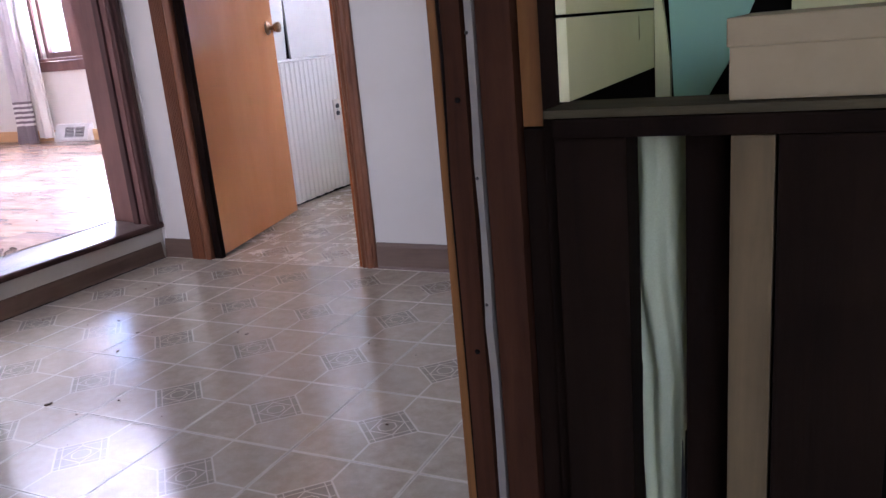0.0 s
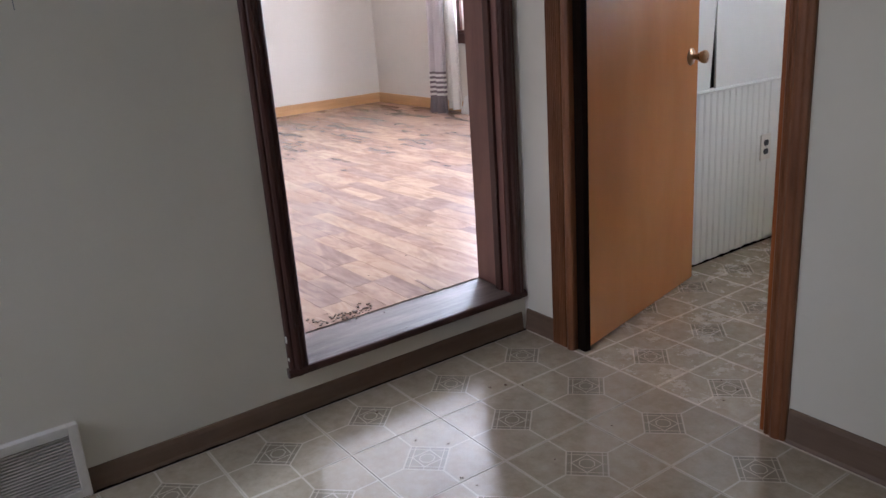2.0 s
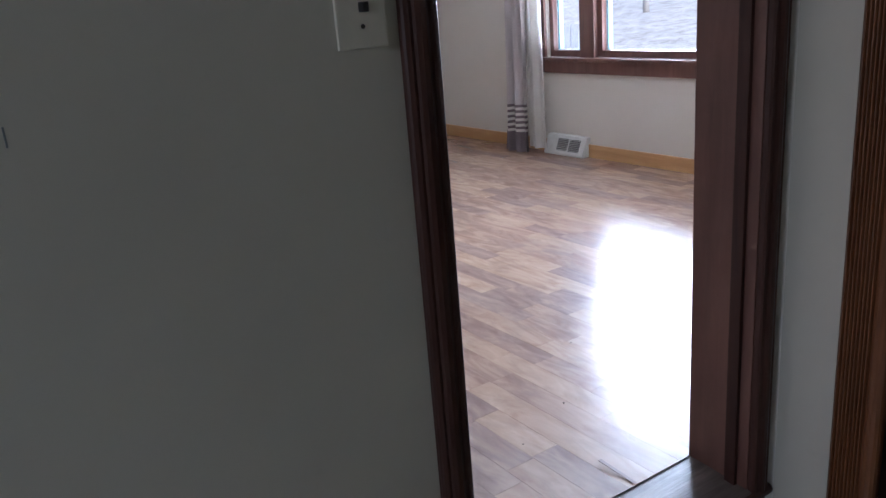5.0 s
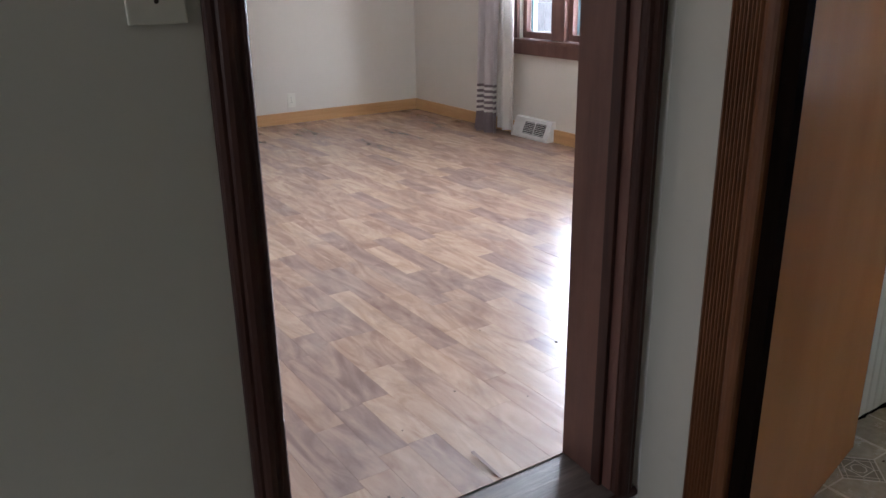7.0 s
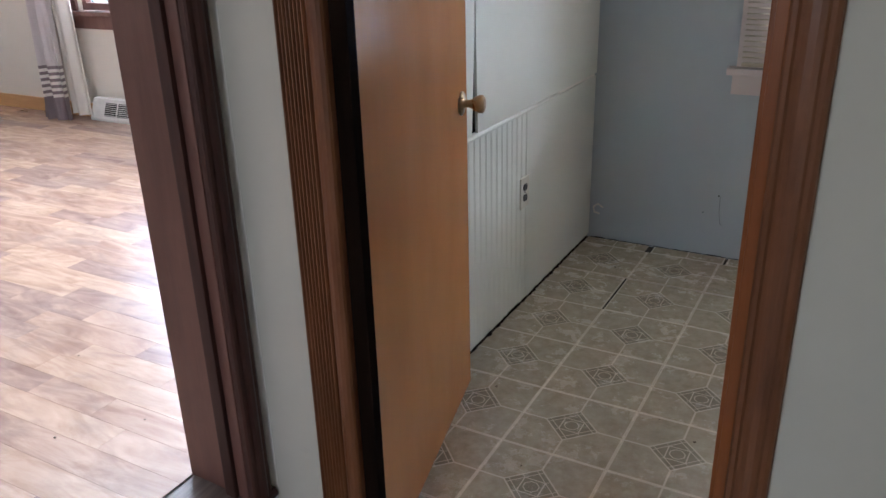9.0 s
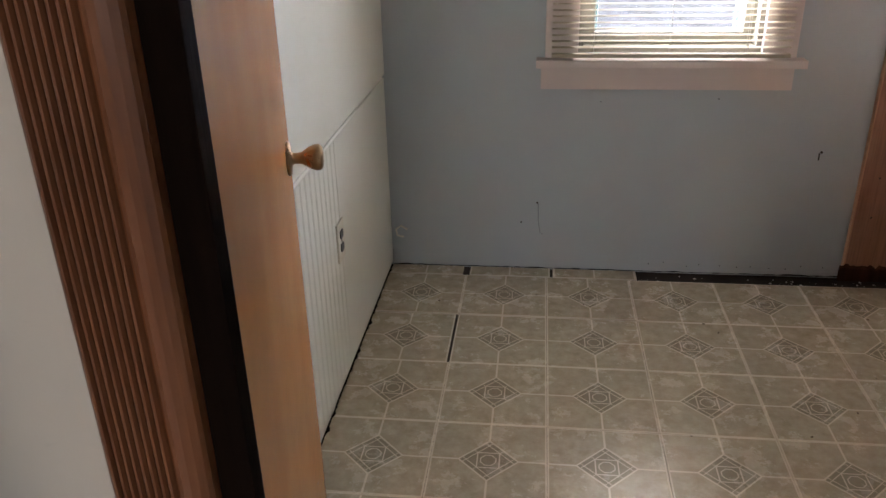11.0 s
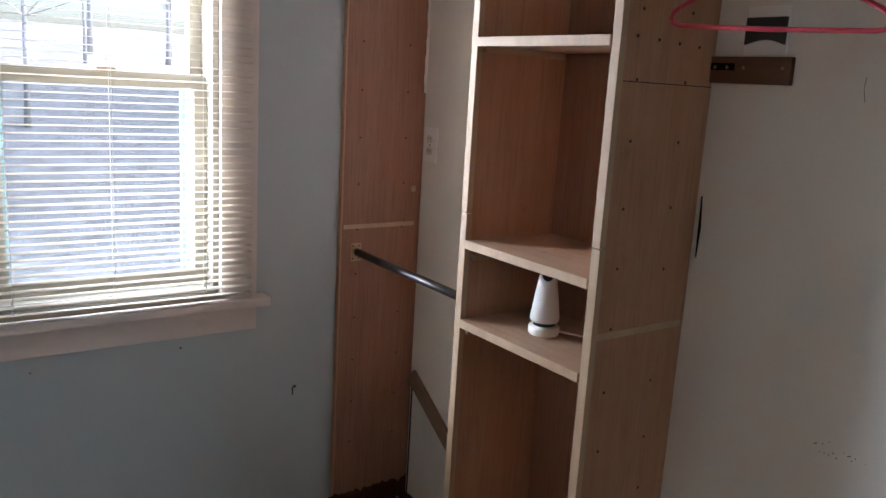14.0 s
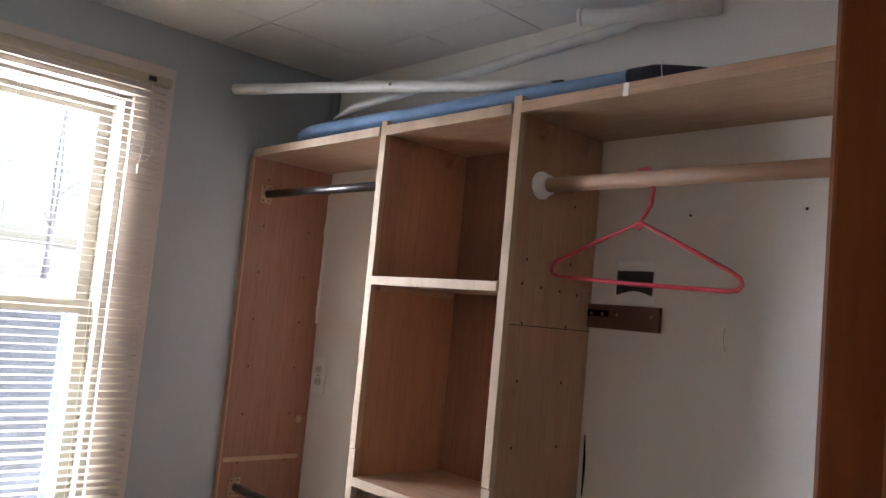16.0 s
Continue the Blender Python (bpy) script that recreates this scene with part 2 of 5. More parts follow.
def plywood(name, dark, light, stretch=(1, 1, 0.035)):
    """Oak-faced plywood: fine dark pores along the grain, soft uneven stain and a few water marks."""
    n = Nodes(name)
    info = n.tree.nodes.new("ShaderNodeObjectInfo")
    shift = n.add("ShaderNodeCombineXYZ", X=n.math("MULTIPLY", info.outputs["Random"], 9.0), Y=n.math("MULTIPLY", info.outputs["Random"], 5.0))

    def moved(vec):
        add = n.tree.nodes.new("ShaderNodeVectorMath")
        n.put(add.inputs[0], vec)
        n.put(add.inputs[1], shift.outputs[0])
        return add.outputs[0]

    v = moved(n.coords(stretch))
    pore = n.ramp(n.noise(v, 210.0, 4.0, 0.6, 0.3), 0.50, 0.66)
    line = n.noise(v, 48.0, 4.0, 0.6, 0.8)
    stain = n.ramp(n.noise(moved(n.coords((1, 1, 0.6))), 3.2, 6.0, 0.65), 0.36, 0.72)
    mark = n.ramp(n.noise(moved(n.coords((1, 1, 1))), 9.0, 8.0, 0.75), 0.60, 0.74)
    col = n.mix(n.ramp(line, 0.20, 0.85), dark, light)
    col = n.mix(n.math("MULTIPLY", pore, 0.42), col, tuple(c * 0.55 for c in dark))
    col = n.mix(n.math("MULTIPLY", stain, 0.55), col, tuple(c * 0.72 for c in dark))
    col = n.mix(n.math("MULTIPLY", mark, 0.45), col, tuple(c * 0.45 for c in dark))
    n.bump(n.math("SUBTRACT", line, pore), 0.16, 0.0008)
    return n.done(col, n.math("MULTIPLY_ADD", stain, 0.14, 0.42), 0.0, 0.4)


HALL_WHITE = paint("hall_white_paint", (0.61, 0.585, 0.515), (0.49, 0.465, 0.40))
ROOM_CREAM = paint("room_cream_paint", (0.63, 0.58, 0.51), (0.55, 0.50, 0.43), amount=0.4)
BLUE = paint("pale_blue_paint", (0.435, 0.485, 0.515), (0.36, 0.405, 0.435), amount=0.6)
CREAM = paint("closet_cream_paint", (0.84, 0.81, 0.76), (0.72, 0.68, 0.61), amount=0.5)
PANEL_WHITE = paint("panel_white_paint", (0.74, 0.75, 0.69), (0.62, 0.63, 0.56), rough=0.42, amount=0.5)
PINK_TRIM = paint("pinkish_white_trim_paint", (0.66, 0.58, 0.55), (0.52, 0.45, 0.43), rough=0.45, grain=90.0)
CEILING = paint("ceiling_tile_white", (0.84, 0.835, 0.81), (0.76, 0.75, 0.72), rough=0.8, grain=320.0, relief=0.4)
DARK_TRIM = wood("dark_red_brown_stain", (0.034, 0.014, 0.012), (0.080, 0.034, 0.026), rough=0.42, relief=0.3, spec=0.3)
SILL_DARK = wood("worn_dark_sill_wood", (0.045, 0.033, 0.028), (0.22, 0.18, 0.16), stretch=(1, 0.07, 1), rough=0.38, relief=1.0, scale=60)
JAMB_RED = wood("red_brown_jamb_wood", (0.11, 0.048, 0.038), (0.19, 0.092, 0.072), rough=0.38)
FLUTED = wood("fluted_brown_casing_wood", (0.098, 0.034, 0.014), (0.235, 0.095, 0.041), rough=0.33, spec=0.4)
ORANGE_TRIM = wood("varnished_orange_trim", (0.175, 0.048, 0.010), (0.29, 0.090, 0.022), rough=0.36, spec=0.35)
DOOR_WOOD = birch_veneer()
BASE_BROWN = wood("brown_vinyl_base", (0.105, 0.064, 0.042), (0.16, 0.105, 0.070), stretch=(0.1, 0.1, 1), rough=0.5, relief=0.1)
PINE_X = wood("pine_baseboard_along_x", (0.42, 0.22, 0.085), (0.58, 0.34, 0.15), stretch=(0.07, 1, 1), rough=0.42, blotch=0.15)
PINE_Y = wood("pine_baseboard_along_y", (0.42, 0.22, 0.085), (0.58, 0.34, 0.15), stretch=(1, 0.07, 1), rough=0.42, blotch=0.15)
PLY_Z = plywood("oak_plywood_upright", (0.45, 0.242, 0.145), (0.56, 0.332, 0.206))
# Darker, redder oak for the shelf back and the wall-side board.
PLY_RED = plywood("darker_red_oak_plywood", (0.29, 0.142, 0.092), (0.39, 0.212, 0.142))
PLY_Y = plywood("oak_plywood_level", (0.45, 0.280, 0.175), (0.59, 0.400, 0.262), stretch=(1, 0.035, 1))
EDGE = wood("pale_pine_edging", (0.42, 0.29, 0.175), (0.55, 0.405, 0.265), scale=30, rough=0.55, blotch=0.1)
DOWEL = wood("light_dowel_wood", (0.31, 0.175, 0.10), (0.46, 0.285, 0.175), stretch=(1, 0.06, 1), scale=60, rough=0.45, blotch=0.2)
CLEAT = wood("dark_cleat_wood", (0.10, 0.042, 0.020), (0.17, 0.080, 0.040), stretch=(1, 0.08, 1), rough=0.4)
STUD = wood("rough_orange_stud", (0.115, 0.046, 0.011), (0.22, 0.096, 0.027), rough=0.65, relief=0.5, spec=0.15)
# Old timber taken to near-black; holds entry and hinge-gap shade as well.
OLD_DARK = wood("dark_timber_and_shade", (0.004, 0.0022, 0.0014), (0.014, 0.0072, 0.0042), rough=0.85, relief=0.5, spec=0.06)
# Red-brown wood, darkened further for the little light on the entry jamb.
OLD_RED = wood("old_red_brown_jamb", (0.022, 0.008, 0.004), (0.066, 0.025, 0.012), rough=0.7, relief=0.4, spec=0.08, knots=0.7)
OLD_GREY = wood("grey_weathered_board", (0.034, 0.027, 0.014), (0.078, 0.062, 0.034), stretch=(0.08, 1, 1), rough=0.8, relief=0.5, spec=0.1)
TILE = tile_material("dusty_vinyl_tile", 0.27, 0.42, 0.0)
# Hall copy of the tile: glossier, and dimmed in its colour.
TILE_HALL = tile_material("dimmed_hall_vinyl_tile", 0.15, 0.38, 0.30)
PLANK = plank_material()
GLASS = glass_material()
SUBFLOOR = plain("black_subfloor_mastic", (0.020, 0.012, 0.008), 0.6, wear=0.6, scale=9, spec=0.25)
# Near-black for joints, cracks and grime, and for shade inside hollows.
GAP = plain("gap_grime_and_shade_black", (0.007, 0.0055, 0.0045), 0.95, spec=0.1)
BRASS = plain("worn_brass", (0.42, 0.29, 0.17), 0.27, 1.0, 0.4, 40)
STEEL = plain("dark_steel_tube", (0.13, 0.12, 0.115), 0.36, 1.0, 0.6, 25)
WHITE_PLASTIC = plain("white_plastic", (0.91, 0.90, 0.88), 0.35, wear=0.12)
IVORY_PLASTIC = plain("ivory_plastic", (0.70, 0.67, 0.58), 0.38, wear=0.2)
DARK_PLASTIC = plain("black_plastic", (0.018, 0.017, 0.018), 0.35)
WHITE_METAL = plain("white_enamel_tube", (0.74, 0.74, 0.72), 0.32, wear=0.25, scale=9)
RED_PLASTIC = plain("red_plastic", (0.44, 0.035, 0.055), 0.28, wear=0.15)
BLUE_FABRIC = plain("ironing_cover_blue", (0.20, 0.31, 0.50), 0.75, wear=0.4, scale=10, relief=0.3)
DARK_FABRIC = plain("ironing_cover_dark", (0.025, 0.028, 0.045), 0.8, wear=0.3)
BIN_GREY = plain("dark_grey_bin", (0.05, 0.052, 0.058), 0.4)
BAG = plain("black_bag_film", (0.012, 0.012, 0.014), 0.22, relief=0.3)
VENT_WHITE = plain("vent_enamel", (0.62, 0.60, 0.57), 0.45, wear=0.35)
NAIL = plain("dark_nail", (0.05, 0.042, 0.036), 0.5, 0.6)
DEBRIS = plain("floor_debris", (0.12, 0.08, 0.05), 0.9)
CARD = plain("brown_cardboard", (0.27, 0.205, 0.115), 0.8, wear=0.2)
OLD_CREAM = paint("old_cream_board_paint", (0.68, 0.66, 0.38), (0.46, 0.42, 0.22), rough=0.6, amount=0.8)
MINT = paint("mint_green_board_paint", (0.32, 0.56, 0.44), (0.24, 0.44, 0.35), rough=0.55, amount=0.5)
SLAT = cloth_like("ivory_blind_slat", (0.52, 0.455, 0.345), (0.40, 0.34, 0.25), 0.12, 0.45)
CORD = plain("white_cord", (0.7, 0.68, 0.62), 0.7)
CURTAIN = cloth_like("grey_satin_curtain", (0.56, 0.50, 0.49), (0.50, 0.45, 0.43), 0.25, 0.32)
CURTAIN_DARK = cloth_like("plum_grey_satin", (0.17, 0.13, 0.135), (0.15, 0.12, 0.12), 0.1, 0.4)
LINING = cloth_like("cream_curtain_lining", (0.72, 0.68, 0.62), (0.7, 0.66, 0.6), 0.4, 0.7)
SASH_TEAL = plain("teal_sash_liner", (0.22, 0.38, 0.44), 0.45)
SASH_WHITE = plain("weathered_cream_sash", (0.37, 0.345, 0.29), 0.45)
SCREEN = Nodes("insect_screen")
SCREEN_T = SCREEN.tree.nodes.new("ShaderNodeBsdfTransparent")
SCREEN_T.inputs[0].default_value = (0.64, 0.67, 0.70, 1)
SCREEN.tree.links.new(SCREEN_T.outputs[0], SCREEN.tree.nodes["Material Output"].inputs[0])
GROUND = ground_material()
BARK = plain("tree_bark", (0.42, 0.40, 0.38), 0.9, wear=0.6, scale=6, relief=0.5)
FENCE = plain("grey_fence_wood", (0.60, 0.60, 0.60), 0.85, wear=0.5, scale=4)


# ---------------------------------------------------------------- building helpers
def box(bm, x0, x1, y0, y1, z0, z1, bevel=0.0, turn=None):
    """A box between two corners, with rounded edges where bevel is given."""
    made = bmesh.ops.create_cube(bm, size=1.0)
    verts = made["verts"]
    bmesh.ops.scale(bm, verts=verts, vec=(x1 - x0, y1 - y0, z1 - z0))
    if bevel:
        edges = list({e for v in verts for e in v.link_edges})
        out = bmesh.ops.bevel(bm, geom=edges, offset=bevel, segments=2, profile=0.7, affect="EDGES")
        verts = list({v for f in out["faces"] for v in f.verts} | {v for v in verts if v.is_valid})
    if turn:
        bmesh.ops.transform(bm, matrix=turn, verts=verts)
    bmesh.ops.translate(bm, verts=verts, vec=((x0 + x1) / 2, (y0 + y1) / 2, (z0 + z1) / 2))
    return verts


def tube(bm, points, radius, sides=12, closed=False, caps=True):
    """A round tube along points; radius is one number or one a point."""
    pts = [Vector(p) for p in points]
    count = len(pts)
    rings, side = [], None
    for i, p in enumerate(pts):
        a = pts[(i - 1) % count] if closed or i else p
        b = pts[(i + 1) % count] if closed or i < count - 1 else p
        d = (b - a).normalized()
        if side is None:
            side = d.orthogonal().normalized()
        side = (side - d * side.dot(d)).normalized()
        up = d.cross(side)
        r = radius[i] if isinstance(radius, (list, tuple)) else radius
        rings.append([bm.verts.new(p + r * (math.cos(u) * side + math.sin(u) * up)) for u in (2 * math.pi * k / sides for k in range(sides))])
    pairs = list(zip(rings, rings[1:])) + ([(rings[-1], rings[0])] if closed else [])
    for ra, rb in pairs:
        for k in range(sides):
            f = bm.faces.new((ra[k], ra[(k + 1) % sides], rb[(k + 1) % sides], rb[k]))
            f.smooth = True
    if caps and not closed:
        bm.faces.new(rings[0][::-1])
        bm.faces.new(rings[-1])


def lathe(bm, profile, at=(0, 0, 0), axis="z", sides=28):
    """A turned body from (radius, height) pairs."""
    rings = []
    for r, h in profile:
        ring = []
        for k in range(sides):
            u = 2 * math.pi * k / sides
            p = {"z": (r * math.cos(u), r * math.sin(u), h), "x": (h, r * math.cos(u), r * math.sin(u)), "y": (r * math.sin(u), h, r * math.cos(u))}[axis]
            ring.append(bm.verts.new(Vector(at) + Vector(p)))
        rings.append(ring)
    for ra, rb in zip(rings, rings[1:]):
        for k in range(sides):
            f = bm.faces.new((ra[k], ra[(k + 1) % sides], rb[(k + 1) % sides], rb[k]))
            f.smooth = True
    bm.faces.new(rings[0][::-1])
    bm.faces.new(rings[-1])


def prism(bm, outline, lo, hi, axis="z"):
    """An outline of 2D points drawn out between lo and hi along an axis."""
    def at(p, h):
        return {"z": (p[0], p[1], h), "y": (p[0], h, p[1]), "x": (h, p[0], p[1])}[axis]
    a = [bm.verts.new(at(p, lo)) for p in outline]
    b = [bm.verts.new(at(p, hi)) for p in outline]
    count = len(outline)
    for i in range(count):
        bm.faces.new((a[i], a[(i + 1) % count], b[(i + 1) % count], b[i]))
    bm.faces.new(a[::-1])
    bm.faces.new(b)


def mesh_of(name, bm, material):
    bmesh.ops.recalc_face_normals(bm, faces=bm.faces)
    me = bpy.data.meshes.new(name)
    bm.to_mesh(me)
    bm.free()
    me.materials.append(material)
    return me


def part(name, bm, material, parent, label=""):
    """One mesh object under a thing or a part."""
    ob = new(name, mesh_of(name, bm, material))
    if parent is not None:
        ob.parent = parent
        ob.matrix_parent_inverse = parent.matrix_world.inverted()
    return tagged(ob, label)


def boxes(*rows, bevel=0.0):
    bm = bmesh.new()
    for row in rows:
        box(bm, *row, bevel=bevel)
    return bm


def thing(name, at, label, category, group="", kind=""):
    ob = new(name)
    ob.empty_display_size = 0.1
    ob.matrix_world = Matrix.Translation(at)
    bpy.context.view_layer.update()
    return tagged(ob, label, category, group, kind)


def struct(name, bm, material, label=""):
    return tagged(new(name, mesh_of(name, bm, material)), label, kind="structure")


# ---------------------------------------------------------------- setting
# Hall: x 0..2.05, y -3.3..-0.08, floor z 0. Small room behind it: x 0.02..2.065, y 0.03..2.12.
# Large room beyond the doorway: x -5.12..-0.17, y -3.6..2.42, floor z 0.175. Entry: x 2.24.., floor z -0.38.
ZR, CEIL, RCEIL = 0.175, 2.29, 2.50

# wall between the hall and the large room, with the doorway y -0.965..-0.155, z 0.13..2.15
struct("wall_west", boxes((-0.17, 0.0, -3.4, -0.987, -0.4, 2.6), (-0.17, 0.0, -0.133, -0.08, -0.4, 2.6),
                          (-0.17, 0.0, -0.987, -0.133, 2.152, 2.6), (-0.17, 0.0, -0.987, -0.133, -0.4, 0.124)), HALL_WHITE,
       "scuffed off-white painted hall wall")
struct("wall_closet_west", boxes((-0.17, 0.021, -0.08, 2.12, -0.4, 2.6)), CREAM, "cream painted closet room wall")
# partition with the door opening x 0.245..0.995, z 0..2.06
struct("wall_partition", boxes((0.021, 0.236, -0.08, 0.03, 0.0, 2.29), (0.995, 2.2, -0.08, 0.03, 0.0, 2.29),
                               (0.236, 0.995, -0.08, 0.03, 2.06, 2.29), (0.021, 2.2, -0.08, 0.03, 2.29, 2.55)), HALL_WHITE, "off-white painted partition wall")
# outer wall with the window opening x 0.71..1.32, z 0.83..2.06
struct("wall_north", boxes((0.021, 0.71, 2.12, 2.27, -0.4, 2.45), (1.32, 2.25, 2.12, 2.27, -0.4, 2.45),
                           (0.71, 1.32, 2.12, 2.27, -0.4, 0.83), (0.71, 1.32, 2.12, 2.27, 2.06, 2.45)), BLUE, "pale blue painted wall with scuffs and nail holes")
struct("wall_closet_east", boxes((2.02, 2.2, 0.03, 2.12, -0.4, 2.45)), CREAM, "cream painted wall behind the closet shelving")
struct("wall_east", boxes((2.048, 2.075, -1.474, -0.08, -0.4, 2.6), (2.05, 2.24, -3.4, -2.42, -0.4, 2.6), (2.05, 2.24, -2.42, -1.505, 2.1, 2.6)), HALL_WHITE,
       "off-white hall wall with a rough doorway")
# Unseen end wall; its window and entry opening are added to let light in.
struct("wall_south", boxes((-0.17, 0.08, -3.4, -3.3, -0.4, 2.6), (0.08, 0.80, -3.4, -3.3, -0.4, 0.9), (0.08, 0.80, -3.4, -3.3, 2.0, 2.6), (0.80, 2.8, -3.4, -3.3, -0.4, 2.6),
                           (2.8, 3.6, -3.4, -3.3, 1.65, 2.6), (3.6, 4.2, -3.4, -3.3, -0.4, 2.6)), HALL_WHITE, "unseen off-white hall end wall with openings added for light")
struct("wall_room_west", boxes((-5.27, -5.12, -3.6, 2.57, 0.0, 2.6)), ROOM_CREAM, "warm cream painted wall")
# large window opening x -3.62..-1.35, z 0.86..2.12
struct("wall_room_north", boxes((-5.12, -3.62, 2.42, 2.57, 0.0, 2.6), (-1.35, -0.17, 2.42, 2.57, 0.0, 2.6), (-3.62, -1.35, 2.42, 2.57, 0.0, 0.86),
                                (-3.62, -1.35, 2.42, 2.57, 2.12, 2.6)), ROOM_CREAM, "warm cream painted window wall")
struct("wall_room_south", boxes((-5.27, -0.17, -3.75, -3.6, 0.0, 2.6)), ROOM_CREAM, "warm cream painted wall")
struct("wall_entry_east", boxes((4.1, 4.2, -3.3, -0.9, -0.4, 2.6)), OLD_CREAM, "old cream painted entry wall")
struct("ceiling_room", boxes((-5.27, -0.17, -3.75, 2.57, RCEIL, RCEIL + 0.1)), CEILING, "white ceiling")
struct("ceiling_hall", boxes((0.0, 4.2, -3.3, -0.08, 2.45, 2.55)), CEILING, "white hall ceiling")


def ceiling_tiles():
    """Square fibre ceiling tiles with dark and pale joints, in one mesh."""
    bm = boxes((0.021, 2.2, 0.03, 2.12, CEIL + 0.012, CEIL + 0.1))
    step = 0.305
    for i in range(7):
        for j in range(7):
            x0, y0 = 0.03 + i * step, 2.112 - (j + 1) * step
            dz = random.uniform(-0.0012, 0.0012)
            box(bm, x0 + 0.0018, min(x0 + step - 0.0018, 2.06), max(y0 + 0.0014, 0.035), y0 + step - 0.0014, CEIL + dz, CEIL + 0.014 + dz)
    struct("ceiling", bm, CEILING, "white square fibre ceiling tiles, slightly uneven")


ceiling_tiles()

# floors under the coverings
struct("floor", boxes((0.0, 2.24, -3.3, -0.08, -0.3, -0.004), (0.021, 2.2, -0.08, 2.12, -0.3, -0.004)), SUBFLOOR, "black mastic subfloor under vinyl tiles")
struct("floor_room", boxes((-5.12, -0.17, -3.6, 2.42, -0.2, ZR - 0.004)), SUBFLOOR, "subfloor of the large room")
struct("floor_entry", boxes((2.24, 4.2, -3.3, -0.9, -0.5, -0.38)), OLD_GREY, "grey board entry landing floor")
struct("step_entry", boxes((2.24, 2.5, -2.42, -1.6, -0.38, -0.19), bevel=0.006), OLD_GREY, "grey wooden entry step")

# brown base moulding in the hall
def base_profile(name, outline, lo, hi, axis, material, label):
    bm = bmesh.new()
    prism(bm, outline, lo, hi, axis)
    return struct(name, bm, material, label)


for n, (lo, hi) in enumerate(((-3.3, -1.87), (-1.63, -0.10))):
    base_profile("baseboard_hall", [(0.0, 0.001), (0.014, 0.001), (0.010, 0.012), (0.007, 0.052), (0.004, 0.066), (0.0, 0.068)], lo, hi, "y", BASE_BROWN, "brown hall base moulding")
base_profile("baseboard_hall", [(-0.080, 0.001), (-0.094, 0.001), (-0.090, 0.012), (-0.087, 0.084), (-0.084, 0.098), (-0.080, 0.100)], 1.062, 2.048, "x", BASE_BROWN, "brown hall base moulding")
base_profile("baseboard_hall", [(-0.080, 0.001), (-0.094, 0.001), (-0.090, 0.012), (-0.087, 0.062), (-0.084, 0.078), (-0.080, 0.080)], 0.012, 0.160, "x", BASE_BROWN, "brown hall base moulding")
# pine baseboards of the large room
struct("baseboard_room", boxes((-5.12, -5.102, -3.6, 2.42, ZR, ZR + 0.095), bevel=0.004), PINE_Y, "knotty pine baseboard")
struct("baseboard_room", boxes((-5.10, -3.58, 2.402, 2.42, ZR, ZR + 0.095), (-3.20, -0.17, 2.402, 2.42, ZR, ZR + 0.095), bevel=0.004), PINE_X, "knotty pine baseboard")


# ---------------------------------------------------------------- doorway to the large room
def casing_strip(bm, along, lo, hi, width, inner, face, out, axis, flip=1):
    """Moulded casing: a stepped, rounded section drawn along z. axis: the wall's normal."""
    section = [(0.0, 0.0), (0.0, 0.55), (0.06, 0.75), (0.16, 0.80), (0.22, 0.62), (0.30, 0.70), (0.42, 0.95), (0.58, 1.0), (0.70, 0.86), (0.76, 0.70), (0.86, 0.78), (0.96, 0.62), (1.0, 0.4), (1.0, 0.0)]
    pts = [(inner + flip * u * width, face + w * out) for u, w in section]
    if axis == "x":
        pts = [(b, a) for a, b in pts]
    prism(bm, pts, lo, hi, "z")


doorway = thing("doorway_frame", (0, -0.56, 0.1), "dark red-brown stained doorway frame with worn raised sill", "door frame", kind="structure")
bm = bmesh.new()
casing_strip(bm, "z", 0.130, 2.20, 0.062, -0.967, 0.0, 0.022, "x", -1)
part("casing", bm, DARK_TRIM, doorway)
bm = bmesh.new()
casing_strip(bm, "z", 0.130, 2.20, 0.060, -0.153, 0.0, 0.022, "x", 1)
part("casing", bm, DARK_TRIM, doorway)
part("head_casing", boxes((0.0, 0.021, -1.029, -0.093, 2.15, 2.215), bevel=0.004), DARK_TRIM, doorway)
part("jamb", boxes((-0.172, -0.002, -0.985, -0.965, 0.13, 2.15), bevel=0.003), DARK_TRIM, doorway)
# Lighter wood than the opposite jamb; the light it catches is in the colour.
part("jamb", boxes((-0.178, -0.002, -0.155, -0.135, 0.13, 2.15), bevel=0.003), JAMB_RED, doorway)
part("stop", boxes((-0.075, -0.035, -0.965, -0.953, 0.14, 2.15), bevel=0.003), DARK_TRIM, doorway)
part("stop", boxes((-0.060, -0.030, -0.167, -0.155, 0.14, 2.15), bevel=0.003), DARK_TRIM, doorway)
part("head_jamb", boxes((-0.172, -0.002, -0.965, -0.155, 2.13, 2.15), bevel=0.003), DARK_TRIM, doorway)
bm = bmesh.new()
prism(bm, [(-0.178, 0.13), (-0.178, 0.172), (-0.10, 0.168), (0.0, 0.158), (0.0125, 0.155), (0.0125, 0.129), (0.0, 0.128), (-0.17, 0.128)], -1.036, -0.086, "y")
part("sill", bm, SILL_DARK, doorway, "worn grey-brown wooden sill")
bm = bmesh.new()
prism(bm, [(0.0127, 0.1285), (0.0127, 0.1552), (0.018, 0.1535), (0.023, 0.147), (0.0235, 0.138), (0.020, 0.131)], -1.036, -0.086, "y")
part("nosing", bm, DARK_TRIM, doorway, "dark red-brown sill nosing")
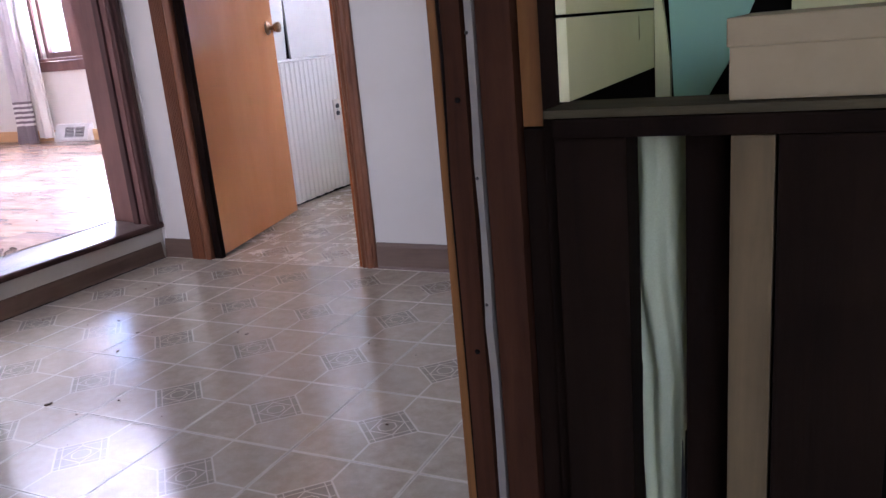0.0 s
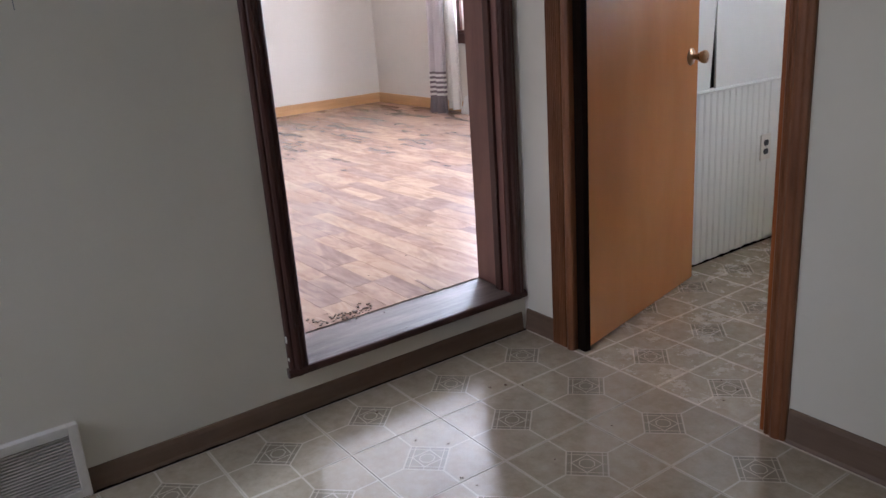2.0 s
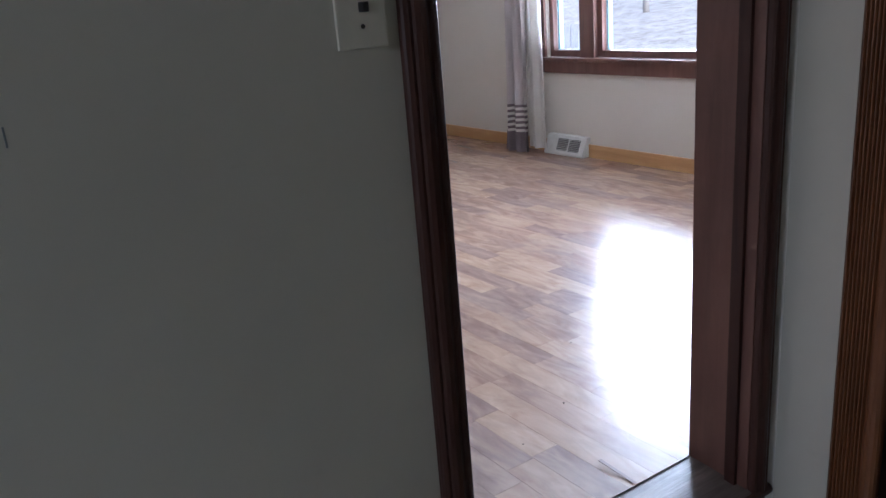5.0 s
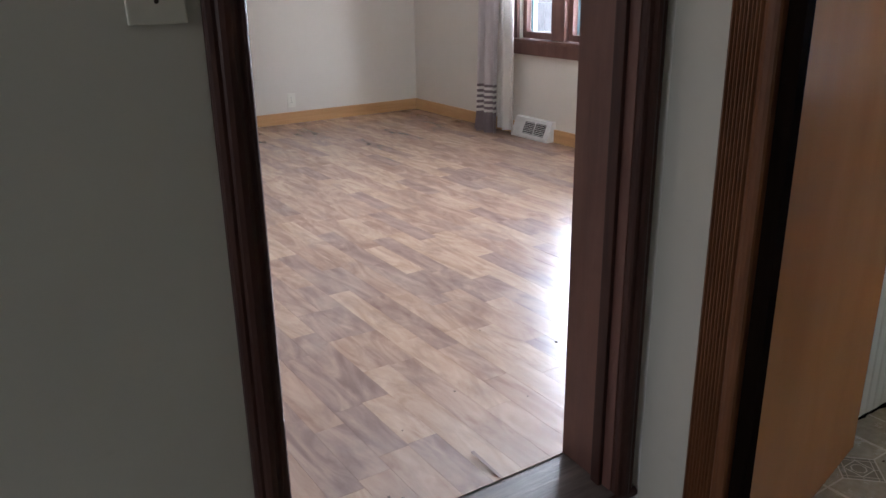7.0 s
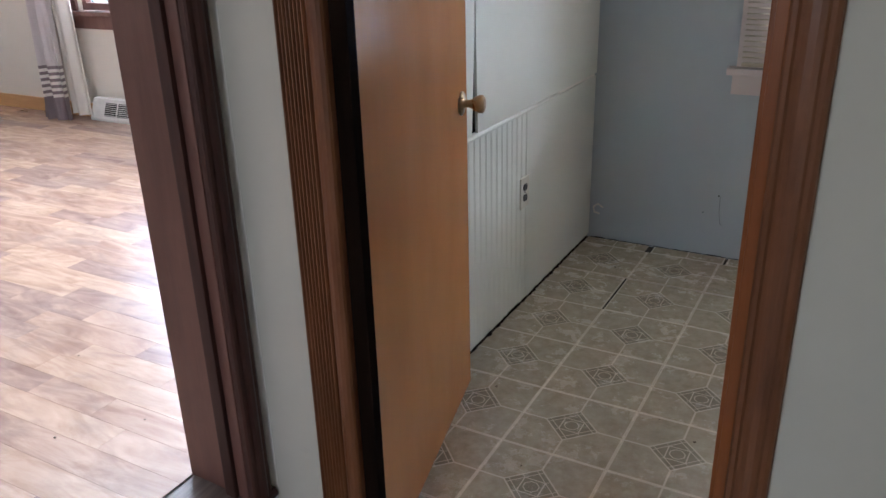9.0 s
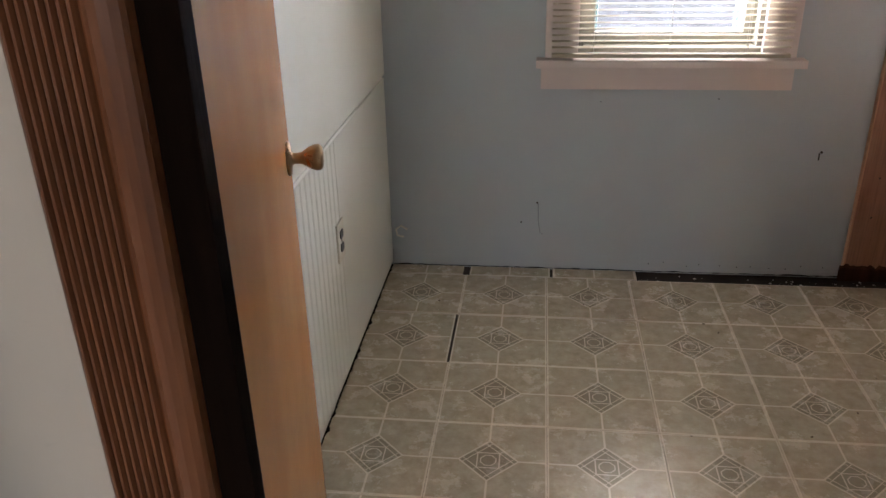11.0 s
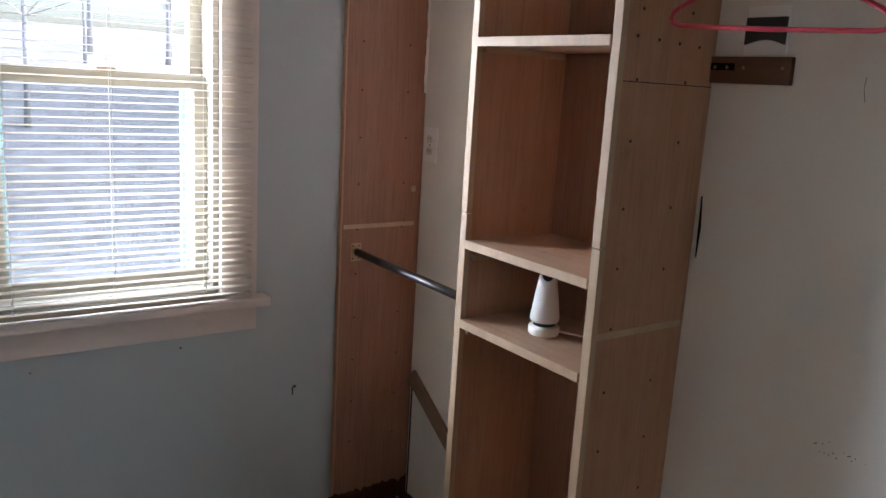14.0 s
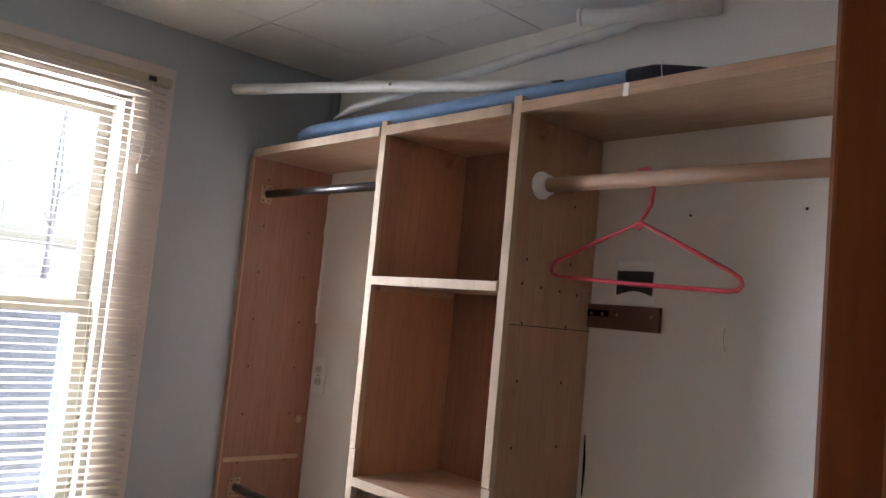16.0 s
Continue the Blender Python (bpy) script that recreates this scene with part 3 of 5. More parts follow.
for y in (-1.02, -0.60, -0.12):
    bm = bmesh.new()
    lathe(bm, [(0.001, 0.0), (0.003, 0.0), (0.003, 0.0008), (0.001, 0.001)], (0.0, y, 0.1585), "z", 8)
    part("nail_head", bm, NAIL, doorway)


# ---------------------------------------------------------------- closet door frame and door
frame_c = thing("closet_door_frame", (0.62, -0.05, 0), "fluted reddish-brown wooden door frame around an open door", "door frame", kind="structure")


def fluted(x0, x1, z1):
    """Casing with fine vertical flutes on its hall face and a rounded backband."""
    bm = bmesh.new()
    pts, flutes = [(x0, -0.080)], 8
    pts.append((x0, -0.094))
    run = (x1 - x0) * 0.62
    for k in range(flutes):
        a = x0 + 0.004 + run * k / flutes
        w = run / flutes
        pts += [(a, -0.097), (a + 0.30 * w, -0.1005), (a + 0.60 * w, -0.1005), (a + 0.80 * w, -0.097), (a + 0.90 * w, -0.0935)]
    r0 = x0 + 0.004 + run + 0.002
    for k in range(7):
        u = math.pi * k / 6
        pts.append((r0 + (x1 - r0) * (0.5 - 0.5 * math.cos(u)), -0.094 - 0.012 * math.sin(u)))
    pts += [(x1, -0.080)]
    prism(bm, pts, 0.0, z1, "z")
    return bm


part("casing", fluted(0.164, 0.272, 2.12), FLUTED, frame_c)
bm = bmesh.new()
casing_strip(bm, "z", 0.0, 2.12, 0.064, 0.995, -0.080, -0.020, "y", 1)
part("casing", bm, FLUTED, frame_c)
part("head_casing", boxes((0.163, 1.06, -0.100, -0.080, 2.06, 2.13), bevel=0.004), FLUTED, frame_c)
# Near-black colour paints the shade of the deep gap beside the door.
part("jamb", boxes((0.238, 0.306, -0.078, -0.052, 0.0, 2.06), bevel=0.002), OLD_DARK, frame_c, "hinge jamb coloured near-black for the unlit door gap")
part("jamb", boxes((0.978, 0.995, -0.082, 0.034, 0.0, 2.06), bevel=0.002), ORANGE_TRIM, frame_c)
part("stop", boxes((0.966, 0.978, -0.040, -0.004, 0.0, 2.05), bevel=0.003), ORANGE_TRIM, frame_c)
part("head_jamb", boxes((0.272, 0.978, -0.080, 0.034, 2.045, 2.06), bevel=0.002), FLUTED, frame_c)
bm = bmesh.new()
casing_strip(bm, "z", 0.0, 2.12, 0.062, 0.995, 0.030, 0.020, "y", 1)
part("casing", bm, ORANGE_TRIM, frame_c)
bm = bmesh.new()
casing_strip(bm, "z", 0.0, 2.12, 0.060, 0.222, 0.030, 0.020, "y", -1)
part("casing", bm, FLUTED, frame_c)


def closet_door():
    """Flush birch door standing open past square, hinged on the west jamb."""
    hinge, tip = Vector((0.296, -0.045, 0.008)), Vector((0.108, 0.745, 0.008))
    ang = math.degrees(math.atan2(tip.y - hinge.y, tip.x - hinge.x))
    width = (tip - hinge).length
    door = thing("closet_door", hinge, "varnished orange birch flush door standing open", "door")
    m = Matrix.Translation(hinge) @ pose(0, 0, 0, 0, 0, ang)

    def lay(bm):
        bmesh.ops.transform(bm, matrix=m, verts=bm.verts)
        return bm

    part("leaf", lay(boxes((0.0, width, 0.0, 0.036, 0.0, 2.03), bevel=0.0015)), DOOR_WOOD, door)
    for side in (-1, 1):
        y0 = 0.0 if side < 0 else 0.036
        bm = bmesh.new()
        prof = [(0.006, 0.0), (0.031, 0.0), (0.033, 0.003), (0.029, 0.007), (0.014, 0.009), (0.0105, 0.013), (0.0105, 0.024), (0.013, 0.030), (0.020, 0.040), (0.0245, 0.052), (0.0245, 0.060), (0.020, 0.065), (0.010, 0.067)]
        lathe(bm, [(r, y0 + side * h) for r, h in prof], (width - 0.066, 0, 0.907), "y", 24)
        part("door_knob", lay(bm), BRASS, door, "worn brass door knob")
    part("latch_plate", lay(boxes((width - 0.001, width + 0.0012, 0.008, 0.028, 0.880, 0.934))), BRASS, door, "brass latch plate")


closet_door()


# ---------------------------------------------------------------- small room: west wall panelling
def beadboard():
    wains = thing("beadboard_wainscot", (0.025, 0.75, 0.0), "white painted vertical beadboard wainscot, dirty at its foot", "wainscot", kind="structure")
    pitch, y0 = 0.0415, 0.034
    bm = bmesh.new()
    prism(bm, [(0.0, 0.0), (0.0075, 0.0), (0.0085, 0.002), (0.0085, pitch * 0.74), (0.0072, pitch * 0.78), (0.0085, pitch * 0.84), (0.0088, pitch * 0.9), (0.0080, pitch * 0.96), (0.0055, pitch)], 0.0, 0.722, "z")
    data = mesh_of("bead_board", bm, PANEL_WHITE)
    for k in range(32):
        ob = new("bead_board", data)
        ob.location = (0.0212, y0 + k * pitch, 0.016 + random.uniform(0, 0.005))
        ob.parent = wains
        ob.matrix_parent_inverse = wains.matrix_world.inverted()
    part("smooth_board", boxes((0.0212, 0.029, y0 + 32 * pitch + 0.002, 2.115, 0.018, 0.742), bevel=0.002), PANEL_WHITE, wains)
    bm = bmesh.new()
    prism(bm, [(0.0212, 0.741), (0.033, 0.741), (0.036, 0.747), (0.033, 0.754), (0.0212, 0.757)], 0.034, 1.66, "y")
    part("cap_rail", bm, PANEL_WHITE, wains)
    bm = bmesh.new()
    prism(bm, [(0.966, 0.758), (2.114, 0.756), (2.114, 2.285), (0.958, 2.285), (0.958, 1.08)], 0.0225, 0.032, "x")
    part("upper_panel", bm, PANEL_WHITE, wains, "loose white upper wall panel")
    bm = bmesh.new()
    prism(bm, [(0.034, 0.758), (0.928, 0.758), (0.954, 1.08), (0.954, 2.285), (0.034, 2.285)], 0.0215, 0.030, "x")
    part("upper_panel", bm, PANEL_WHITE, wains, "loose white upper wall panel")
    part("open_joint", boxes((0.0211, 0.0214, 0.915, 0.968, 0.76, 1.10)), GAP, wains, "dark open joint beside the panel")


beadboard()


def outlet(name, m, label, dark=False, plate=None):
    """Duplex outlet: a plate with two sockets and a screw, facing +x before m."""
    ob = thing(name, m.translation, label, "wall outlet")

    def lay(bm):
        bmesh.ops.transform(bm, matrix=m, verts=bm.verts)
        return bm

    part("cover_plate", lay(boxes((0.0, 0.006, -0.036, 0.036, -0.058, 0.058), bevel=0.0025)), plate or IVORY_PLASTIC, ob)
    for z in (-0.020, 0.020):
        bm = bmesh.new()
        pts = [(0.0165 * math.cos(u), z + 0.0145 * max(-0.86, min(0.86, math.sin(u) * 1.15))) for u in (2 * math.pi * k / 20 for k in range(20))]
        prism(bm, pts, 0.0055, 0.0085, "x")
        part("socket", lay(bm), DARK_PLASTIC if dark else IVORY_PLASTIC, ob, "dark empty socket" if dark else "")
        if not dark:
            for dy in (-0.006, 0.006):
                part("slot", lay(boxes((0.0086, 0.0090, dy - 0.001, dy + 0.001, z - 0.002, z + 0.006))), DARK_PLASTIC, ob)
    bm = bmesh.new()
    lathe(bm, [(0.001, 0.006), (0.003, 0.006), (0.003, 0.0072), (0.001, 0.0078)], (0, 0, 0), "x", 10)
    part("screw", lay(bm), NAIL, ob)
    return ob


outlet("wall_outlet", pose(0.030, 1.338, 0.452), "white duplex outlet with dark sockets on beadboard", True)
outlet("wall_outlet", pose(2.02, 2.055, 1.281, 0, 0, 180), "white duplex outlet on the cream wall", False, WHITE_PLASTIC)
outlet("wall_outlet", pose(-5.12, 1.20, 0.365), "white duplex outlet above the pine baseboard")


# ---------------------------------------------------------------- small room: window and blind
def closet_window():
    win = thing("window_1", (1.015, 2.12, 0.8), "double-hung window with pinkish white painted casing", "window", kind="structure")
    part("casing", boxes((0.60, 0.712, 2.100, 2.12, 0.815, 2.165), bevel=0.003), PINK_TRIM, win)
    part("casing", boxes((1.318, 1.43, 2.100, 2.12, 0.815, 2.165), bevel=0.003), PINK_TRIM, win)
    part("head_casing", boxes((0.712, 1.318, 2.100, 2.12, 2.058, 2.165), bevel=0.003), PINK_TRIM, win)
    part("stool", boxes((0.57, 1.46, 2.062, 2.125, 0.786, 0.814), bevel=0.005), PINK_TRIM, win)
    part("apron", boxes((0.588, 1.432, 2.103, 2.12, 0.706, 0.785), bevel=0.003), PINK_TRIM, win)
    for x0, x1 in ((0.712, 0.730), (1.300, 1.318)):
        part("jamb_liner", boxes((x0, x1, 2.121, 2.265, 0.832, 2.058)), SASH_WHITE, win)
    part("head_liner", boxes((0.730, 1.300, 2.121, 2.265, 2.040, 2.058)), SASH_WHITE, win)
    part("sill", boxes((0.730, 1.300, 2.121, 2.30, 0.832, 0.850)), SASH_WHITE, win)
    for name, z0, z1, y in (("lower_sash", 0.851, 1.462, 2.175), ("upper_sash", 1.432, 2.039, 2.215)):
        sash = part(name, boxes((0.731, 0.766, y, y + 0.034, z0, z1), (1.264, 1.299, y, y + 0.034, z0, z1), (0.766, 1.264, y, y + 0.034, z0, z0 + 0.038), (0.766, 1.264, y, y + 0.034, z1 - 0.034, z1)), SASH_WHITE, win)
        pane = part("pane", boxes((0.766, 1.264, y + 0.015, y + 0.019, z0 + 0.038, z1 - 0.034)), GLASS, sash)
        pane.visible_shadow = False
    part("storm_edge", boxes((1.250, 1.262, 2.250, 2.262, 0.851, 1.44)), SASH_TEAL, win)
    part("storm_edge", boxes((0.768, 0.780, 2.250, 2.262, 0.851, 1.44)), SASH_TEAL, win)
    screen = part("insect_screen", boxes((0.782, 1.248, 2.254, 2.2545, 0.852, 1.44)), SCREEN.mat, win, "fine grey insect screen")
    screen.visible_shadow = False
    part("sash_lock", boxes((1.0, 1.05, 2.168, 2.185, 1.463, 1.475), bevel=0.002), BRASS, win)


closet_window()


def blind():
    x0, x1, y, top, low = 0.622, 1.402, 2.078, 2.098, 0.836
    bl = thing("mini_blind", (1.012, y, low), "ivory horizontal mini blind, lowered with open slats", "window blind")
    part("head_rail", boxes((x0 - 0.004, x1 + 0.004, y - 0.014, y + 0.014, top, top + 0.026), bevel=0.002), SLAT, bl)
    part("bottom_rail", boxes((x0, x1, y - 0.011, y + 0.011, low - 0.014, low), bevel=0.003), SLAT, bl)
    bm = bmesh.new()
    rows = []
    for k in range(6):
        u = k / 5 - 0.5
        rows.append([bm.verts.new((x, u * 0.0235, 0.0018 - 0.007 * u * u + u * 0.002)) for x in (x0, (2 * x0 + x1) / 3, (x0 + 2 * x1) / 3, x1)])
    for a, b in zip(rows, rows[1:]):
        for i in range(3):
            bm.faces.new((a[i], a[i + 1], b[i + 1], b[i])).smooth = True
    data = mesh_of("slat", bm, SLAT)
    n = int((top - low) / 0.0203)
    for k in range(1, n):
        ob = new("slat", data)
        ob.matrix_world = pose(0, y, low + (top - low) * k / n, random.uniform(-0.7, 0.7), random.uniform(-0.05, 0.05), random.uniform(-0.08, 0.08))
        ob.parent = bl
        ob.matrix_parent_inverse = bl.matrix_world.inverted()
    for x in (x0 + 0.14, (x0 + x1) / 2, x1 - 0.14):
        for dy in (-0.0125, 0.0125):
            bm = bmesh.new()
            tube(bm, [(x, y + dy, low), (x + 0.001, y + dy, (top + low) / 2), (x, y + dy, top)], 0.0007, 5)
            part("ladder_cord", bm, CORD, bl)
    bm = bmesh.new()
    tube(bm, [(x1 - 0.055, y - 0.018, top + 0.004), (x1 - 0.058, y - 0.020, top - 0.15), (x1 - 0.066, y - 0.02, top - 0.235)], 0.0011, 6)
    part("pull_cord", bm, CORD, bl)
    bm = bmesh.new()
    tube(bm, [(x1 - 0.055, y - 0.018, top + 0.004), (x1 - 0.036, y - 0.02, top - 0.12), (x1 - 0.034, y - 0.021, top - 0.2), (x1 - 0.046, y - 0.02, top - 0.225)], 0.0009, 6)
    part("pull_cord", bm, CORD, bl)
    bm = bmesh.new()
    lathe(bm, [(0.002, 0.0), (0.0055, -0.004), (0.0045, -0.026), (0.002, -0.03)], (x1 - 0.066, y - 0.02, top - 0.235), "z", 10)
    part("cord_tassel", bm, IVORY_PLASTIC, bl)
    part("bracket", boxes((x1 - 0.066, x1 - 0.044, y - 0.018, y - 0.012, top + 0.006, top + 0.020)), NAIL, bl)


blind()


# ---------------------------------------------------------------- small room: shelving along the east wall
FX, BX, YA, YB, TOPZ = 1.715, 2.017, 0.975, 1.455, 1.985


def pin_holes(bm_rows, y, side, parent):
    """Small dark shelf-pin holes on an upright panel's face."""
    bm = bmesh.new()
    for x, z in bm_rows:
        lathe(bm, [(0.0005, 0.0), (0.0036, 0.0), (0.0036, side * 0.0006), (0.0005, side * 0.0006)], (x, y, z), "y", 8)
    tagged(part("pin_holes", bm, NAIL, parent, "rows of small dark pin holes"), kind="stuff")


unit = thing("shelf_unit", (1.89, 1.215, 0.0), "tall open plywood shelf unit with pale pine edging", "shelf")
for y0, name in ((YA, "side_panel"), (YB - 0.019, "side_panel")):
    panel = part(name, boxes((FX + 0.018, BX, y0, y0 + 0.019, 0.012, TOPZ), bevel=0.001), PLY_Z, unit)
    part("edging", boxes((FX, FX + 0.0175, y0 - 0.003, y0 + 0.021, 0.008, 1.165), bevel=0.002), EDGE, panel, "pale pine edging strip")
    part("edging", boxes((FX, FX + 0.0175, y0 - 0.001, y0 + 0.022, 1.168, TOPZ + 0.018), bevel=0.002), EDGE, panel, "pale pine edging strip")
inner0, inner1 = YA + 0.020, YB - 0.020
for z in (0.228, 0.888, 1.098, 1.598):
    sh = part("shelf", boxes((FX + 0.004, BX, inner0, inner1, z - 0.018, z), bevel=0.001), PLY_Y, unit)
    part("edging", boxes((FX - 0.004, FX + 0.0035, inner0 + 0.003, inner1 - 0.003, z - 0.021, z + 0.001), bevel=0.0015), EDGE, sh, "pale pine edging strip")
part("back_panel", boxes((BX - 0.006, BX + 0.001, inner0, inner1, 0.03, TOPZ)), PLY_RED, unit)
for y in (inner0, inner1 - 0.012):
    for z in (1.565, 0.845, 1.046):
        part("cleat", boxes((FX + 0.02, BX - 0.02, y, y + 0.012, z - 0.001, z + 0.014), bevel=0.001), EDGE, unit)
rows = [(x, z) for x in (FX + 0.06, BX - 0.09) for z in [0.30 + 0.136 * k for k in range(12)]]
pin_holes([(x, z + random.uniform(-0.01, 0.01)) for x, z in rows], YA - 0.0002, -1, unit)
pin_holes([(x, z) for x, z in rows], YA + 0.0192, 1, unit)
pin_holes([(FX + 0.05 + 0.065 * k, 1.60 - 0.003 * k) for k in range(4)], YA - 0.0004, -1, unit)
part("pencil_line", boxes((FX + 0.02, BX, YA - 0.0006, YA - 0.0001, 1.509, 1.511)), NAIL, unit)
part("filler_strip", boxes((FX + 0.02, BX - 0.01, YA - 0.002, YA - 0.0002, 0.965, 0.980)), EDGE, unit, "pale patched strip")
for x in (FX + 0.085, BX - 0.06):
    bm = bmesh.new()
    box(bm, -0.006, 0.006, -0.010, 0.0, -0.022, 0.022, 0.002, pose(0, 0, 0, 0, 40, 0))
    bmesh.ops.translate(bm, verts=bm.verts, vec=(x, YA - 0.0005, TOPZ - 0.045))
    part("shelf_bracket", bm, PLY_Z, unit, "small wooden shelf bracket")
    bm = bmesh.new()
    box(bm, -0.006, 0.006, 0.0, 0.008, -0.026, 0.026, 0.002, pose(0, 0, 0, 0, 40, 0))
    bmesh.ops.translate(bm, verts=bm.verts, vec=(x, inner1 - 0.009, TOPZ - 0.045))
    part("shelf_bracket", bm, PLY_Z, unit, "small wooden shelf bracket")

top = thing("top_shelf", (1.89, 1.1, TOPZ), "long oak plywood top shelf with pine edging", "shelf")
for lo, hi in ((0.034, YA - 0.004), (YA + 0.023, YB - 0.023), (YB + 0.004, 2.098)):
    part("board", boxes((FX + 0.010, 2.018, lo, hi, TOPZ - 0.019, TOPZ), bevel=0.001), PLY_Y, top)
    part("edging", boxes((FX - 0.004, FX + 0.009, lo, hi, TOPZ - 0.022, TOPZ + 0.003), bevel=0.002), EDGE if lo != 0.034 else PLY_Y, top)
part("label_tag", boxes((FX - 0.0055, FX - 0.0042, 0.70, 0.712, TOPZ - 0.024, TOPZ + 0.002)), CEILING, top, "small white paint mark")

side = thing("side_panel_board", (1.89, 2.11, 0.0), "darker reddish oak plywood side panel fixed to the wall", "panel")
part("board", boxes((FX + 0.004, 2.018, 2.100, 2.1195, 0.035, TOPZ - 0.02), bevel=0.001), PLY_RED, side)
part("edging", boxes((FX - 0.002, FX + 0.0035, 2.098, 2.1195, 0.035, TOPZ - 0.02), bevel=0.001), PLY_Z, side)
part("filler_strip", boxes((FX + 0.01, 1.995, 2.0985, 2.0998, 1.003, 1.017)), EDGE, side, "pale patched strip")
bm = bmesh.new()
for z in [0.25 + 0.15 * k for k in range(12)]:
    for x in (FX + 0.06, BX - 0.07):
        lathe(bm, [(0.0005, 2.0996), (0.0034, 2.0996), (0.0034, 2.0992), (0.0005, 2.0992)], (x, 0, z), "y", 8)
tagged(part("pin_holes", bm, NAIL, side, "rows of small dark pin holes"), kind="stuff")
bm = bmesh.new()
lathe(bm, [(0.002, 2.0997), (0.013, 2.0997), (0.012, 2.0985), (0.002, 2.098)], (1.985, 0, 1.13), "y", 16)
part("patch", bm, EDGE, side, "chipped pale patch")
bm = bmesh.new()
edge_rows = []
for k in range(25):
    z = 1.45 + 0.44 * k / 24
    j = 0.006 + 0.008 * abs(noise.noise(Vector((z * 23, 2.0, 0.7))))
    edge_rows.append([bm.verts.new(p) for p in ((2.0175 - j, 2.0965, z), (2.0175, 2.0955, z), (2.0175, 2.0998, z), (2.0175 - j, 2.0998, z))])
for a, b in zip(edge_rows, edge_rows[1:]):
    for c in range(4):
        bm.faces.new((a[c], a[(c + 1) % 4], b[(c + 1) % 4], b[c]))
part("torn_edge", bm, CREAM, side, "ragged pale filler along the back edge")


def closet_rod(z, label):
    rod = thing("closet_rod", (1.775, 1.78, z), label, "closet rod")
    bm = bmesh.new()
    tube(bm, [(1.775, 1.457, z - 0.006), (1.775, 2.094, z)], 0.0125, 16)
    part("bar", bm, STEEL, rod)
    for y, s in ((2.099, -1), (1.4565, 1)):
        bm = boxes((1.752, 1.790, min(y, y + s * 0.004), max(y, y + s * 0.004), z - 0.030, z + 0.030), bevel=0.0015)
        bracket = part("bracket", bm, EDGE, rod, "small rod bracket with screws")
        bm = bmesh.new()
        for dx, dz in ((-0.011, 0.021), (0.011, 0.021), (-0.011, -0.021), (0.011, -0.021)):
            lathe(bm, [(0.0005, y + s * 0.004), (0.003, y + s * 0.004), (0.002, y + s * 0.0055), (0.0005, y + s * 0.0055)], (1.771 + dx, 0, z + dz), "y", 8)
        tagged(part("screws", bm, NAIL, bracket), kind="stuff")


closet_rod(0.925, "dark steel lower closet rod across the alcove")
closet_rod(1.852, "dark steel upper closet rod across the alcove")

big = thing("hanging_rod", (1.80, 0.5, 1.81), "light wooden closet pole in a white socket", "closet rod")
bm = bmesh.new()
tube(bm, [(1.80, 0.036, 1.812), (1.80, 0.972, 1.820)], 0.0165, 20)
part("pole", bm, DOWEL, big)
bm = bmesh.new()
lathe(bm, [(0.018, 0.974), (0.031, 0.974), (0.031, 0.968), (0.024, 0.962), (0.023, 0.950), (0.018, 0.949)], (1.80, 0, 1.820), "y", 24)
part("socket", bm, WHITE_PLASTIC, big, "white plastic pole socket")
bm = bmesh.new()
lathe(bm, [(0.018, 0.031), (0.031, 0.031), (0.031, 0.036), (0.024, 0.042), (0.018, 0.054)], (1.80, 0, 1.812), "y", 24)
part("socket", bm, WHITE_PLASTIC, big, "white plastic pole socket")


def hanger():
    """A red plastic hanger hooked over the pole, turned a little."""
    ob = thing("clothes_hanger", (1.80, 0.70, 1.80), "red plastic clothes hanger on the wooden pole", "hanger")
    m = Matrix.Translation((1.80, 0.711, 1.816)) @ pose(0, 0, 0, 0, 0, 91)
    hook = [(0.0225 * math.cos(radians(a)), 0, 0.0225 * math.sin(radians(a))) for a in range(-20, 200, 20)]
    hook = [(x, y, z) for x, y, z in hook] + [(-0.0225, 0, -0.02), (-0.020, 0, -0.05), (-0.008, 0, -0.070), (0.002, 0, -0.082)]
    bm = bmesh.new()
    tube(bm, [m @ Vector(p) for p in hook], 0.0042, 10)
    part("hook", bm, RED_PLASTIC, ob)
    loop = [(0.0, 0, -0.084), (0.11, 0, -0.137), (0.195, 0, -0.178), (0.212, 0, -0.190), (0.216, 0, -0.200), (0.208, 0, -0.210), (0.19, 0, -0.212),
            (0.0, 0, -0.206), (-0.19, 0, -0.196), (-0.208, 0, -0.192), (-0.216, 0, -0.182), (-0.210, 0, -0.170), (-0.195, 0, -0.160), (-0.11, 0, -0.126)]
    bm = bmesh.new()
    tube(bm, [m @ Vector((-x * 0.985, y, z)) for x, y, z in loop], 0.0045, 10, closed=True)
    part("bar", bm, RED_PLASTIC, ob)
    bm = bmesh.new()
    prism(bm, [(-0.016, -0.088), (0.0, -0.079), (0.016, -0.090), (0.004, -0.100)], -0.003, 0.003, "y")
    bmesh.ops.transform(bm, matrix=m, verts=bm.verts)
    part("gusset", bm, RED_PLASTIC, ob)


hanger()

board = thing("hook_board", (2.06, 0.93, 1.545), "short dark brown wooden board screwed to the wall", "wall board")
part("plank", boxes((2.007, 2.02, 0.785, 1.010, 1.520, 1.576), bevel=0.003), CLEAT, board)
part("plate", boxes((2.002, 2.0065, 0.915, 0.972, 1.547, 1.562), bevel=0.001), OLD_DARK, board, "small dark metal plate")
